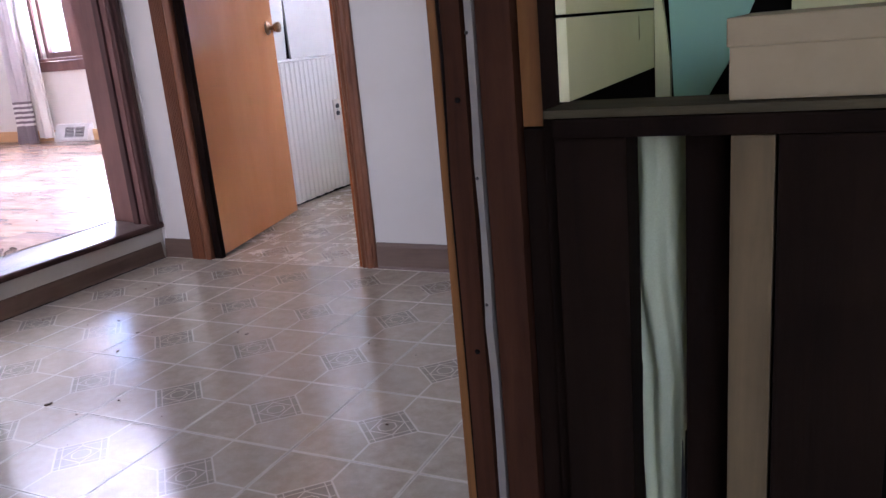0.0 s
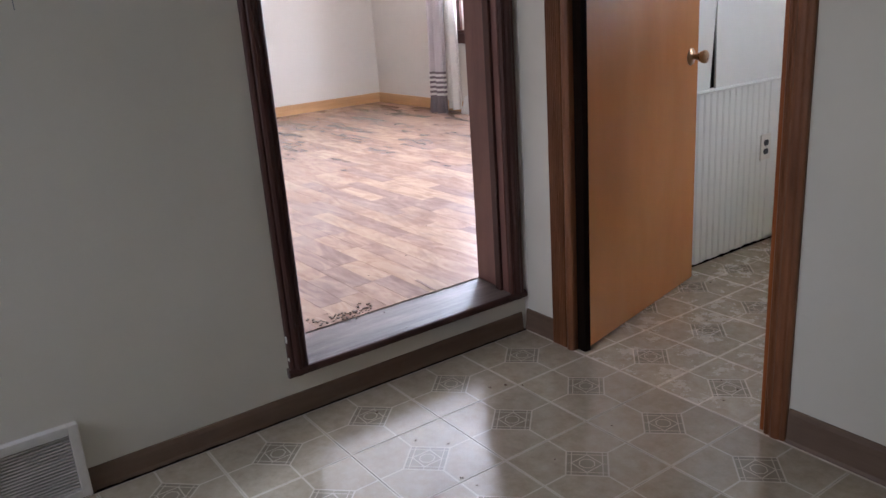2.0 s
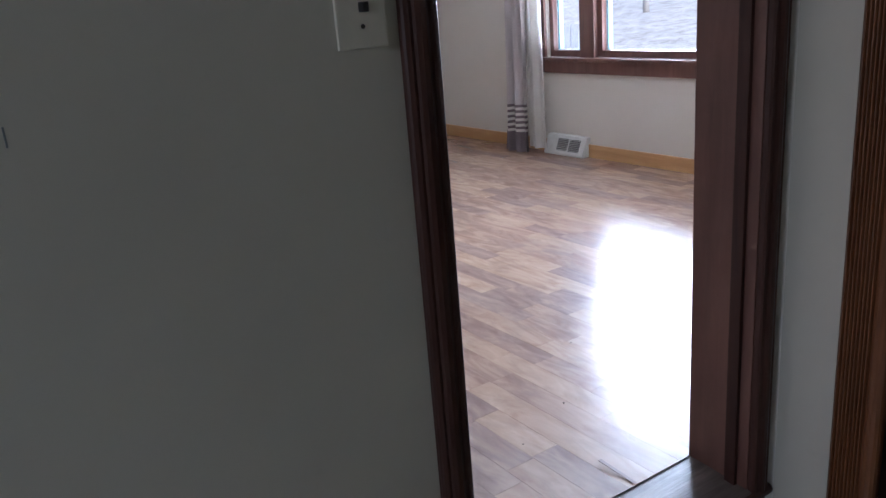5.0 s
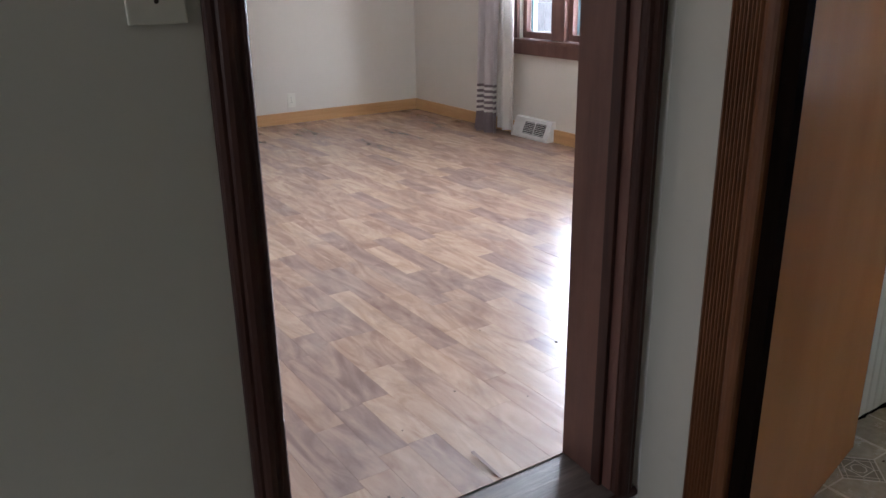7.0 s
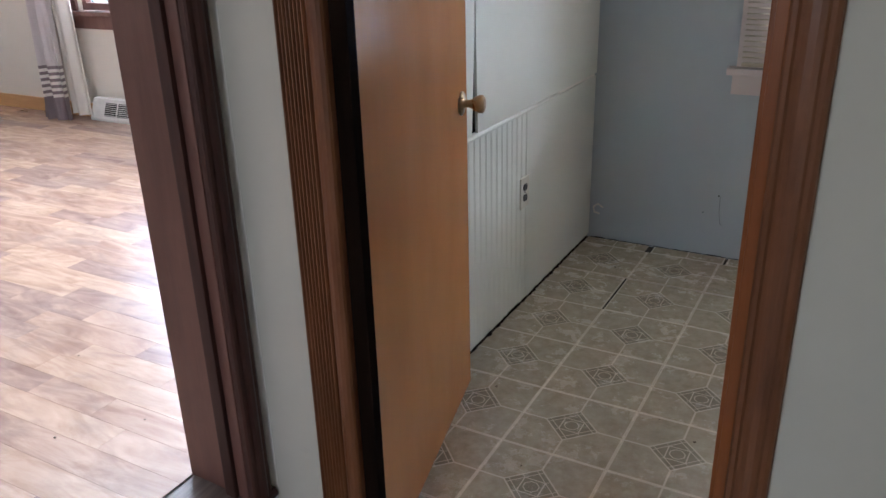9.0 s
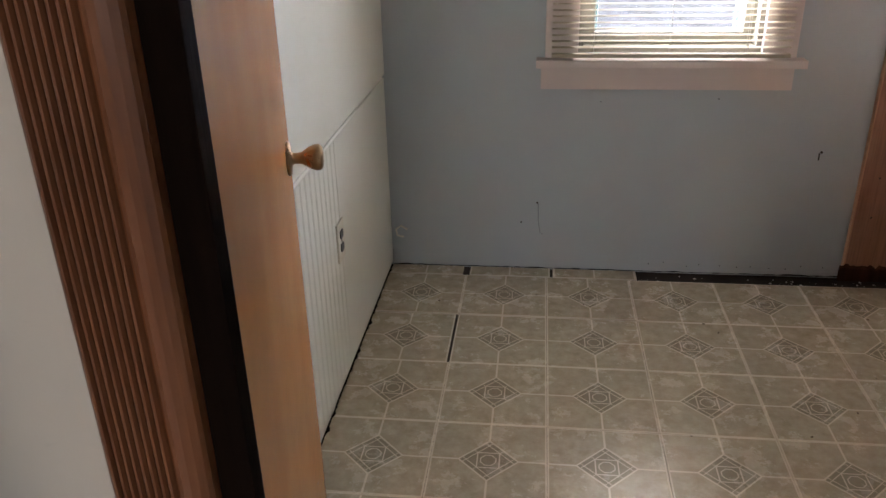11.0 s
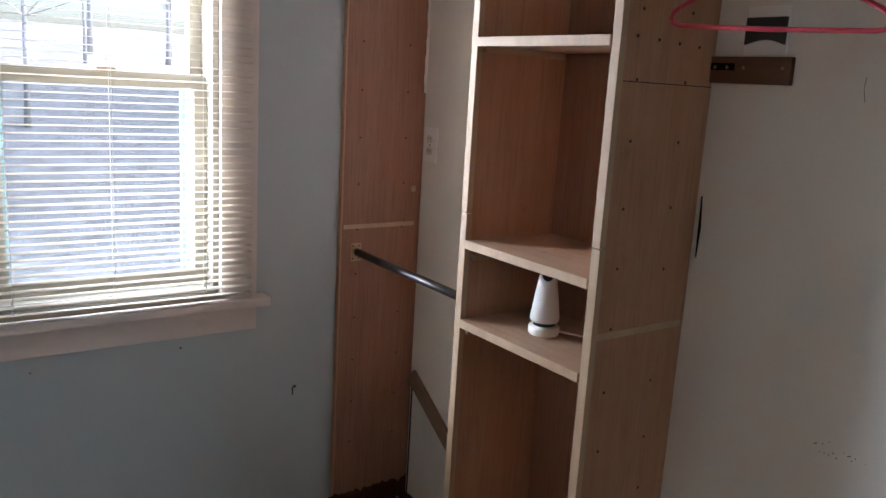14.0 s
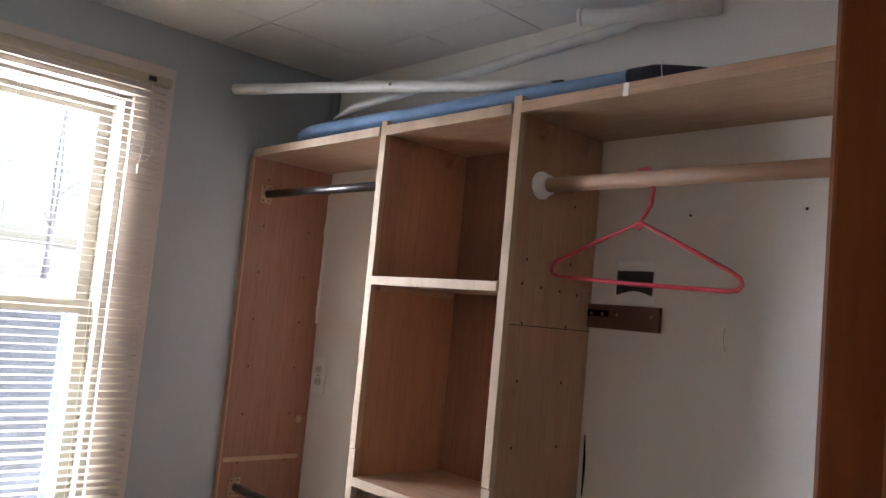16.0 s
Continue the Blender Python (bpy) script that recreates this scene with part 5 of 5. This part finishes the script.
for a, b in zip(rings, rings[1:]):
    for c in range(40):
        bm.faces.new((a[c], a[(c + 1) % 40], b[(c + 1) % 40], b[c]))
part("bag", bm, BAG, binn, "crumpled black plastic bag")

# crumbs on the vinyl by the doorway, and on the tiles
bm = bmesh.new()
for k in range(90):
    x, y = random.gauss(-0.21, 0.022), random.uniform(-0.84, -0.60)
    s = random.uniform(0.0012, 0.004)
    box(bm, x - s, x + s, y - s, y + s, ZR, ZR + s, 0, pose(0, 0, 0, 0, 0, random.uniform(0, 90)))
tagged(new("floor_debris", mesh_of("floor_debris", bm, DEBRIS)), "brown crumbs and grit swept by the sill", "debris", kind="stuff")
for x, y, s in ((-0.676, 0.256, 0.006), (-0.596, -0.212, 0.004), (-0.45, -0.05, 0.003), (-0.9, 0.1, 0.003), (-0.5, -0.45, 0.003)):
    bm = bmesh.new()
    lathe(bm, [(0.0004, ZR), (s * 0.7, ZR + s * 0.2), (s, ZR + s * 0.5), (s * 0.5, ZR + s), (0.0004, ZR + s)], (x, y, 0), "z", 7)
    tagged(new("dead_bug", mesh_of("dead_bug", bm, DEBRIS)), "tiny dark speck on the wood-print floor", "speck", "specks on the floor")
for x, y, r in ((0.678, -0.983, 0.006), (0.616, -0.845, 0.006), (0.779, -1.306, 0.011), (0.301, -0.432, 0.005), (0.28, -0.48, 0.006), (0.95, -0.765, 0.005), (0.99, -0.77, 0.007), (0.667, -1.459, 0.004)):
    bm = bmesh.new()
    for k in range(4):
        a, q = random.uniform(0, 6.28), r * random.uniform(0.35, 0.7)
        cx, cy = x + 0.6 * r * math.cos(a), y + 0.6 * r * math.sin(a)
        lathe(bm, [(0.0003, 0.0008), (q, 0.0010), (q * 0.7, 0.0010 + 0.5 * q), (0.0003, 0.0012 + 0.6 * q)], (cx, cy, 0), "z", 7)
    tagged(new("floor_crumb", mesh_of("floor_crumb", bm, DEBRIS)), "dark crumb of dirt on the vinyl tiles", "crumb", "crumbs on the tiles")
bm = bmesh.new()
for k in range(70):
    x, y = random.uniform(0.1, 1.9), random.uniform(-2.6, 2.0)
    s = random.uniform(0.0012, 0.0042)
    box(bm, x - s, x + s, y - 0.5 * s, y + 0.5 * s, 0.0012, 0.0012 + s * 0.6, 0, pose(0, 0, 0, 0, 0, random.uniform(0, 180)))
tagged(new("floor_grit", mesh_of("floor_grit", bm, DEBRIS)), "dark grit scattered on the vinyl tiles", "debris", kind="stuff")
part_edge = bmesh.new()
prism(part_edge, [(-0.172, ZR + 0.001), (-0.172, ZR + 0.002), (-0.30, ZR + 0.010), (-0.30, ZR + 0.008)], -0.362, -0.352, "y")
tagged(new("vinyl_edge", mesh_of("vinyl_edge", part_edge, PLANK)), "lifted edge of the wood-print vinyl", "vinyl flooring")

# Window out of view, added together with its lamp to brighten the hall.
win3 = thing("added_window_hall", (0.44, -3.35, 0.9), "unseen white window added to light the hall", "window", kind="structure")
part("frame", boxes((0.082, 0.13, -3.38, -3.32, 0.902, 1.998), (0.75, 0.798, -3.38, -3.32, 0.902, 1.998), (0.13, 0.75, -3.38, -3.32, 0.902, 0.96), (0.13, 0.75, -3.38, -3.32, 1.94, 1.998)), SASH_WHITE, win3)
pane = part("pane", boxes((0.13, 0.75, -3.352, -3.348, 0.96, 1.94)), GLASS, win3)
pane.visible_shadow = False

# ---------------------------------------------------------------- entry: torn-out doorway and stair guard
PLASTER = paint("old_plaster", (0.24, 0.215, 0.18), (0.13, 0.108, 0.085), rough=0.8, amount=0.9)
jambs = thing("rough_doorway", (2.14, -1.5, 0.0), "rough unfinished doorway jamb of layered old boards", "door frame", kind="structure")
part("casing", boxes((2.0455, 2.060, -1.492, -1.470, 0.0, 2.1), bevel=0.003), STUD, jambs, "orange pine casing edge")
bm = bmesh.new()
prism(bm, [(2.0610, -1.494), (2.0990, -1.500), (2.0990, -1.474), (2.0610, -1.474)], 0.0, 2.1, "z")
part("jamb_board", bm, OLD_RED, jambs, "dark red-brown scarred jamb board")


def torn_strip(x0, x1, y0, y1, z0, z1, material, name, label, jag=0.004, steps=26):
    """An upright strip of plaster or wood with an uneven edge."""
    bm = bmesh.new()
    rings = []
    for k in range(steps + 1):
        z = z0 + (z1 - z0) * k / steps
        j0, j1 = random.uniform(-jag, jag), random.uniform(-jag, jag)
        rings.append([bm.verts.new(p) for p in ((x0 + j0, y0, z), (x1 + j1, y0, z), (x1 + j1, y1, z), (x0 + j0, y1, z))])
    for a, b in zip(rings, rings[1:]):
        for c in range(4):
            bm.faces.new((a[c], a[(c + 1) % 4], b[(c + 1) % 4], b[c]))
    bm.faces.new(rings[0][::-1])
    bm.faces.new(rings[-1])
    return part(name, bm, material, jambs, label)


torn_strip(2.107, 2.119, -1.507, -1.470, 0.0, 2.1, PLASTER, "plaster_edge", "broken grey-white plaster edge", 0.0022)
# Black filler that paints the shade between the jamb boards.
part("gap_filler", boxes((2.0755, 2.2385, -1.468, -1.440, -0.38, 2.1)), GAP, jambs)
part("jamb_board", boxes((2.126, 2.176, -1.512, -1.470, -0.1, 2.1), bevel=0.003), OLD_RED, jambs, "dark red-brown scarred jamb board")
part("stud", boxes((2.181, 2.213, -1.500, -1.470, 0.70, 2.1), bevel=0.002), STUD, jambs, "bare orange wall stud")
# Same stud below the ledge, near-black to paint the shade there.
part("stud", boxes((2.181, 2.213, -1.500, -1.470, -0.38, 0.698), bevel=0.002), OLD_DARK, jambs, "wall stud in a near-black that holds shade too")
part("stud", boxes((2.216, 2.2385, -1.520, -1.470, -0.38, 2.1), bevel=0.002), OLD_DARK, jambs, "wall stud in a near-black that holds shade too")
bm = bmesh.new()
outline = []
for k in range(18):
    u = 2 * math.pi * k / 18
    outline.append((2.079 + (0.014 + 0.003 * math.sin(3 * u)) * math.cos(u), 1.010 + (0.036 + 0.008 * math.sin(2 * u + 1)) * math.sin(u)))
prism(bm, outline, -1.512, -1.497, "y")
part("latch_hole", bm, GAP, jambs, "charred dark latch cut-out")
bm = bmesh.new()
tube(bm, [(2.066, -1.501, 0.94), (2.069, -1.502, 0.80), (2.064, -1.501, 0.62), (2.066, -1.501, 0.30), (2.065, -1.500, 0.0)], [0.003, 0.0024, 0.0016, 0.0012, 0.0008], 6)
part("crack", bm, GAP, jambs, "long dark crack in the jamb")
for z in (0.36, 0.74):
    bm = bmesh.new()
    lathe(bm, [(0.0005, -1.5), (0.004, -1.5), (0.004, -1.5012), (0.0005, -1.5014)], (2.086, 0, z), "y", 14)
    part("knot", bm, GAP, jambs, "dark knot")
for z in (0.44, 0.63, 0.83, 1.10):
    bm = bmesh.new()
    lathe(bm, [(0.0005, -1.507), (0.0028, -1.507), (0.002, -1.5085), (0.0005, -1.509)], (2.110, 0, z), "y", 8)
    part("nail_head", bm, NAIL, jambs)

TAN_POST = wood("tan_weathered_post", (0.075, 0.050, 0.024), (0.135, 0.095, 0.048), rough=0.75, relief=0.4, spec=0.15)
guard = thing("stair_guard", (2.7, -1.55, -0.38), "dark old timber stair guard with a grey ledge", "guard rail")
part("ledge", boxes((2.236, 4.09, -1.580, -1.47, 0.719, 0.730), bevel=0.004), OLD_GREY, guard, "grey weathered ledge board")
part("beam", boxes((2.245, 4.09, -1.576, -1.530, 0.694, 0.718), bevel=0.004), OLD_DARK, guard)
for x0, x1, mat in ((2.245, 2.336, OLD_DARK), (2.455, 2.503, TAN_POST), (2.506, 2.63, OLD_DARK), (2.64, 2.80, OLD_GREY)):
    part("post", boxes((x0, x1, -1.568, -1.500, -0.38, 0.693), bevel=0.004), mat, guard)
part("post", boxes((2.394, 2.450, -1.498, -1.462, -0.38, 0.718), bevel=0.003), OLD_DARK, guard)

bm = bmesh.new()
rows = []
for j in range(15):
    z = -0.36 + 1.06 * j / 14
    row = []
    for i in range(13):
        u = i / 12
        wob = 0.008 * math.sin(9 * z) + 0.004 * math.sin(23 * z)
        row.append(bm.verts.new((2.312 + wob + u * (0.085 + 0.02 * math.sin(5 * z)), -1.43 + 0.02 * math.sin(6 * u + 4 * z) + 0.012 * math.sin(17 * u), z)))
    rows.append(row)
for a, b in zip(rows, rows[1:]):
    for i in range(12):
        bm.faces.new((a[i], a[i + 1], b[i + 1], b[i])).smooth = True
# Crumpled sheet modelled in place of peeling paint and plaster.
sheet_ob = tagged(new("hanging_sheet", mesh_of("hanging_sheet", bm, cloth_like("pale_sheet", (0.50, 0.53, 0.35), (0.4, 0.43, 0.27), 0.15, 0.8))), "pale crumpled sheet hanging behind the guard", "cloth")
bm = bmesh.new()
tube(bm, [(2.385, -1.455, 0.25), (2.383, -1.46, 0.10), (2.372, -1.462, -0.06), (2.352, -1.46, -0.22), (2.335, -1.46, -0.375)], 0.004, 8)
tagged(new("loose_cable", mesh_of("loose_cable", bm, DARK_PLASTIC)), "thin black cable hanging over the sheet", "cable")

carton = thing("cardboard_box", (2.66, -1.53, 0.73), "plain brown cardboard box on the ledge", "box")
part("body", boxes((2.452, 2.88, -1.56, -1.28, 0.731, 0.815), bevel=0.003), CARD, carton)
part("lid", boxes((2.449, 2.883, -1.563, -1.277, 0.790, 0.822), bevel=0.003), CARD, carton)

# old board wall behind the guard, with a cut-out
wall_b = thing("board_wall", (2.6, -0.95, -0.38), "old cream and mint painted board wall with a hole", "wall", kind="structure")
for y0, z0, z1 in ((-1.519, 0.733, 0.838), (-1.519, 0.842, 1.62), (-1.519, 1.624, 2.45)):
    part("board", boxes((2.2395, 2.2535, y0, -0.952, z0, z1), bevel=0.002), OLD_CREAM, wall_b, "old cream painted board")
for outline, mat in (([(2.256, 0.45), (2.282, 0.45), (2.284, 0.74), (2.270, 0.86), (2.270, 2.45), (2.256, 2.45)], OLD_CREAM),
                     ([(2.294, 0.60), (2.306, 0.60), (2.385, 0.732), (2.475, 0.95), (2.475, 2.45), (2.282, 2.45), (2.282, 0.86)], MINT)):
    bm = bmesh.new()
    prism(bm, outline, -0.965, -0.950, "y")
    part("board", bm, mat, wall_b)
part("board", boxes((2.49, 4.09, -0.955, -0.94, 0.2, 2.45)), OLD_CREAM, wall_b)
part("board", boxes((2.30, 2.48, -0.955, -0.94, -0.38, 0.55)), OLD_CREAM, wall_b)
DRIP = plain("olive_drip_stain", (0.20, 0.185, 0.085), 0.7, wear=0.5)
for y, z, l in ((-1.335, 1.02, 0.10), (-1.315, 0.93, 0.045), (-1.27, 1.06, 0.07), (-1.20, 0.90, 0.035), (-1.16, 1.00, 0.06), (-1.09, 0.80, 0.03)):
    bm = bmesh.new()
    prism(bm, [(y - 0.0015, z + l), (y + 0.0015, z + l), (y + 0.004, z), (y + 0.0025, z - 0.3 * l), (y - 0.001, z - 0.35 * l), (y - 0.0035, z)], 2.2532, 2.2540, "x")
    part("drip", bm, DRIP, wall_b, "olive drip stain")
# Flat black sheet standing in for the unlit space beyond.
part("hollow_backing", boxes((2.076, 4.1, -0.92, -0.90, -0.38, 2.45)), GAP, wall_b, "black sheet painted as shade behind the boards")

# ---------------------------------------------------------------- outdoors
bm = bmesh.new()
bmesh.ops.create_grid(bm, x_segments=160, y_segments=160, size=1.0)
for v in bm.verts:
    r = max(abs(v.co.x), abs(v.co.y))
    v.co.x, v.co.y = v.co.x * (12 + 388 * r ** 4) , v.co.y * (12 + 388 * r ** 4)
    rise = max(0.0, v.co.y - 7.0)
    v.co.z = -0.55 + 0.10 * rise ** 1.05 * (1 if rise < 30 else 30 / rise) + 0.10 * noise.noise(Vector((v.co.x * 0.35, v.co.y * 0.35, 0)))
    if -6 < v.co.x < 5 and -4.5 < v.co.y < 3.2:
        v.co.z = -0.62
ground = struct("ground", bm, GROUND, "dead winter grass with thin snow patches")


def height(x, y):
    rise = max(0.0, y - 7.0)
    return -0.55 + 0.10 * rise ** 1.05 * (1 if rise < 30 else 30 / rise) + 0.10 * noise.noise(Vector((x * 0.35, y * 0.35, 0)))


def bare_tree(x, y, tall, girth, seed):
    """A leafless tree: tapered trunk, limbs and twigs."""
    rnd = random.Random(seed)
    base = height(x, y) - 0.1
    ob = thing("bare_tree", (x, y, base), "leafless grey-brown tree on the winter slope", "tree", "trees outside")
    bm = bmesh.new()
    trunk = [(x + 0.12 * math.sin(k * 0.9 + seed) * k / 8, y + 0.1 * math.cos(k * 0.7 + seed) * k / 8, base + tall * k / 8) for k in range(9)]
    tube(bm, trunk, [girth * (1.25 if k == 0 else 1 - 0.1 * k) for k in range(9)], 10)
    part("trunk", bm, BARK, ob)
    limbs, twigs = bmesh.new(), bmesh.new()
    for k in range(16):
        i = rnd.randint(2, 8)
        p = Vector(trunk[i])
        a, up = rnd.uniform(0, 6.28), rnd.uniform(0.25, 0.9)
        d = Vector((math.cos(a), math.sin(a), up)).normalized()
        length = tall * rnd.uniform(0.18, 0.4)
        pts = [p + d * length * s + Vector((0, 0, 0.12 * length * s * s)) for s in (0, 0.33, 0.66, 1)]
        tube(limbs, pts, [girth * 0.22, girth * 0.16, girth * 0.10, girth * 0.04], 6)
        for j in range(9):
            q = pts[1].lerp(pts[3], rnd.random())
            e = (d + Vector((rnd.uniform(-1, 1), rnd.uniform(-1, 1), rnd.uniform(-0.3, 0.9)))).normalized()
            tl = length * rnd.uniform(0.2, 0.5)
            tube(twigs, [q, q + e * tl * 0.5, q + e * tl + Vector((0, 0, 0.06 * tl))], [girth * 0.05, girth * 0.035, girth * 0.015], 4)
    part("limbs", limbs, BARK, ob)
    tagged(part("crown", twigs, BARK, ob, "crown of fine bare twigs"), kind="stuff")


rnd = random.Random(5)
for k in range(34):
    y = rnd.uniform(15, 34)
    x = rnd.uniform(-34, 20)
    bare_tree(x, y, rnd.uniform(6, 11), rnd.uniform(0.035, 0.085), 20 + k)

fence = thing("yard_fence", (-9.5, 9.0, -0.5), "weathered grey board fence across the yard", "fence")
for k in range(19):
    x = -14.2 + 0.22 * k
    part("board", boxes((x, x + 0.20, 9.0, 9.03, -0.55, 0.75 + 0.02 * math.sin(k)), bevel=0.004), FENCE, fence)
part("rail", boxes((-14.2, -10.05, 9.032, 9.07, 0.35, 0.43)), FENCE, fence)

# roof over the place: unseen, added to keep sun and sky out
struct("roof", boxes((-5.5, 4.4, -3.9, 2.75, 2.62, 2.75)), OLD_GREY, "unseen flat roof added over the rooms")

# ---------------------------------------------------------------- pieces: vinyl tiles and wood-print strips
T = 0.305
GX, GY = 0.021, 1.427


def tile_mesh(w, d, material):
    """One thin vinyl tile centred on its origin, its top at z 0, edges eased."""
    bm = bmesh.new()
    box(bm, -w / 2, w / 2, -d / 2, d / 2, -0.003, 0.0, 0)
    top = [f for f in bm.faces if f.normal.z > 0.5]
    bmesh.ops.inset_region(bm, faces=top, thickness=0.0012, depth=0.0006)
    return mesh_of("vinyl_tile", bm, material)


whole = tile_mesh(T - 0.0008, T - 0.0008, TILE)
whole_hall = tile_mesh(T - 0.0008, T - 0.0008, TILE_HALL)
tiles = thing("tile_floor", (1.0, 0.0, 0.0), "beige vinyl floor tiles with a lattice diamond print", "tile floor", kind="structure")
bpy.context.view_layer.update()


def lay_tile(data, x, y, dz=0.0, rz=0.0):
    ob = new("vinyl_tile", data)
    ob.matrix_world = pose(x, y, 0.0 + dz, 0, 0, rz)
    ob.parent = tiles
    ob.matrix_parent_inverse = tiles.matrix_world.inverted()


for i in range(7):
    for j in range(-15, 2):
        x0, y0 = GX + i * T, GY + j * T
        if y0 >= -0.05 and i == 6:
            continue
        dx, dy = 0.0, 0.0
        if j == 1 and i == 0:
            dx, dy = 0.0, 0.003
        if j == 0 and i == 0:
            dx, dy = -0.008, -0.002
        if j == 1 and i in (1, 2):
            dx, dy = 0.0, 0.004
        lay_tile(whole if y0 > -0.10 else whole_hall, x0 + T / 2 + dx, y0 + T / 2 + dy, random.uniform(0, 0.0006), random.uniform(-0.08, 0.08))
# cut strips along the blue wall, with gaps between them
for x0, x1 in ((0.024, 0.312), (0.338, 0.644), (0.655, 0.968)):
    bm = bmesh.new()
    box(bm, x0 - (x0 + x1) / 2, x1 - (x0 + x1) / 2, -0.036, 0.036, -0.003, 0.0006)
    bmesh.ops.translate(bm, verts=bm.verts, vec=(0, -0.115, 0))
    me = mesh_of("cut_tile", bm, TILE)
    ob = new("cut_tile", me)
    ob.matrix_world = pose((x0 + x1) / 2, 2.078 + 0.115, 0.001, 0, 0, 0)
    ob.parent = tiles
    ob.matrix_parent_inverse = tiles.matrix_world.inverted()

# the vinyl that curls up the east wall under the hanging rod
for k in range(3):
    y1 = 0.966 - k * T
    bm = bmesh.new()
    pts = [(1.800 + 0.214 * math.sin(radians(7.5 * c)) ** 1.0, 0.0012 + 0.245 * (1 - math.cos(radians(7.5 * c)))) for c in range(13)]
    rows = []
    for c, (a, z) in enumerate(pts):
        rows.append([bm.verts.new((a, y, z)) for y in (y1 - T + 0.001, y1 - 0.001)])
    for a, b in zip(rows, rows[1:]):
        bm.faces.new((a[0], a[1], b[1], b[0])).smooth = True
    data = mesh_of("curled_tile", bm, TILE)
    cx, cy = 1.800 + T / 2 * 0.72, y1 - T / 2
    for v in data.vertices:
        v.co.x -= cx
        v.co.y -= cy
    ob = new("curled_tile", data)
    ob.matrix_world = pose(cx, cy, 0)
    ob.parent = tiles
    ob.matrix_parent_inverse = tiles.matrix_world.inverted()
    ob["label"] = "vinyl tile curling up the wall"

# wood-print strips, along x
rng = random.Random(11)
W = 0.092
strips = thing("plank_floor", (-2.6, -0.6, ZR), "pinkish wood-print vinyl strip flooring", "vinyl floor", kind="structure")
bpy.context.view_layer.update()
shared = {}
rest = bmesh.new()
made = 0
y = -3.6
while y < 2.40:
    x = -0.172 - rng.uniform(0, 0.5)
    first = True
    x_hi = -0.172
    while x_hi > -5.10:
        length = rng.choice((0.26, 0.38, 0.52, 0.70))
        if first:
            length *= rng.uniform(0.3, 1.0)
            first = False
        x_lo = max(-5.102, x_hi - length)
        g = 0.00025
        near = x_lo > -2.45 and -1.25 < y < 1.05
        if near and made < 300 and not (abs(x_hi + 0.172) < 1e-6 or x_lo == -5.102):
            key = round(length, 2)
            if key not in shared:
                bm = bmesh.new()
                box(bm, -length / 2 + g, length / 2 - g, -W / 2 + g, W / 2 - g, -0.002, 0.0)
                shared[key] = mesh_of("plank", bm, PLANK)
            ob = new("plank", shared[key])
            ob.matrix_world = pose((x_lo + x_hi) / 2, y + W / 2, ZR + rng.uniform(0, 0.0003))
            ob.parent = strips
            ob.matrix_parent_inverse = strips.matrix_world.inverted()
            made += 1
        else:
            vs = [rest.verts.new(p) for p in ((x_lo + g, y + g, ZR), (x_hi - g, y + g, ZR), (x_hi - g, min(y + W, 2.402) - g, ZR), (x_lo + g, min(y + W, 2.402) - g, ZR))]
            lo = [rest.verts.new((v.co.x, v.co.y, ZR - 0.002)) for v in vs]
            rest.faces.new(vs)
            for c in range(4):
                rest.faces.new((vs[c], lo[c], lo[(c + 1) % 4], vs[(c + 1) % 4]))
        x_hi = x_lo
    y += W
tagged(part("plank_field", rest, PLANK, strips), kind="stuff")
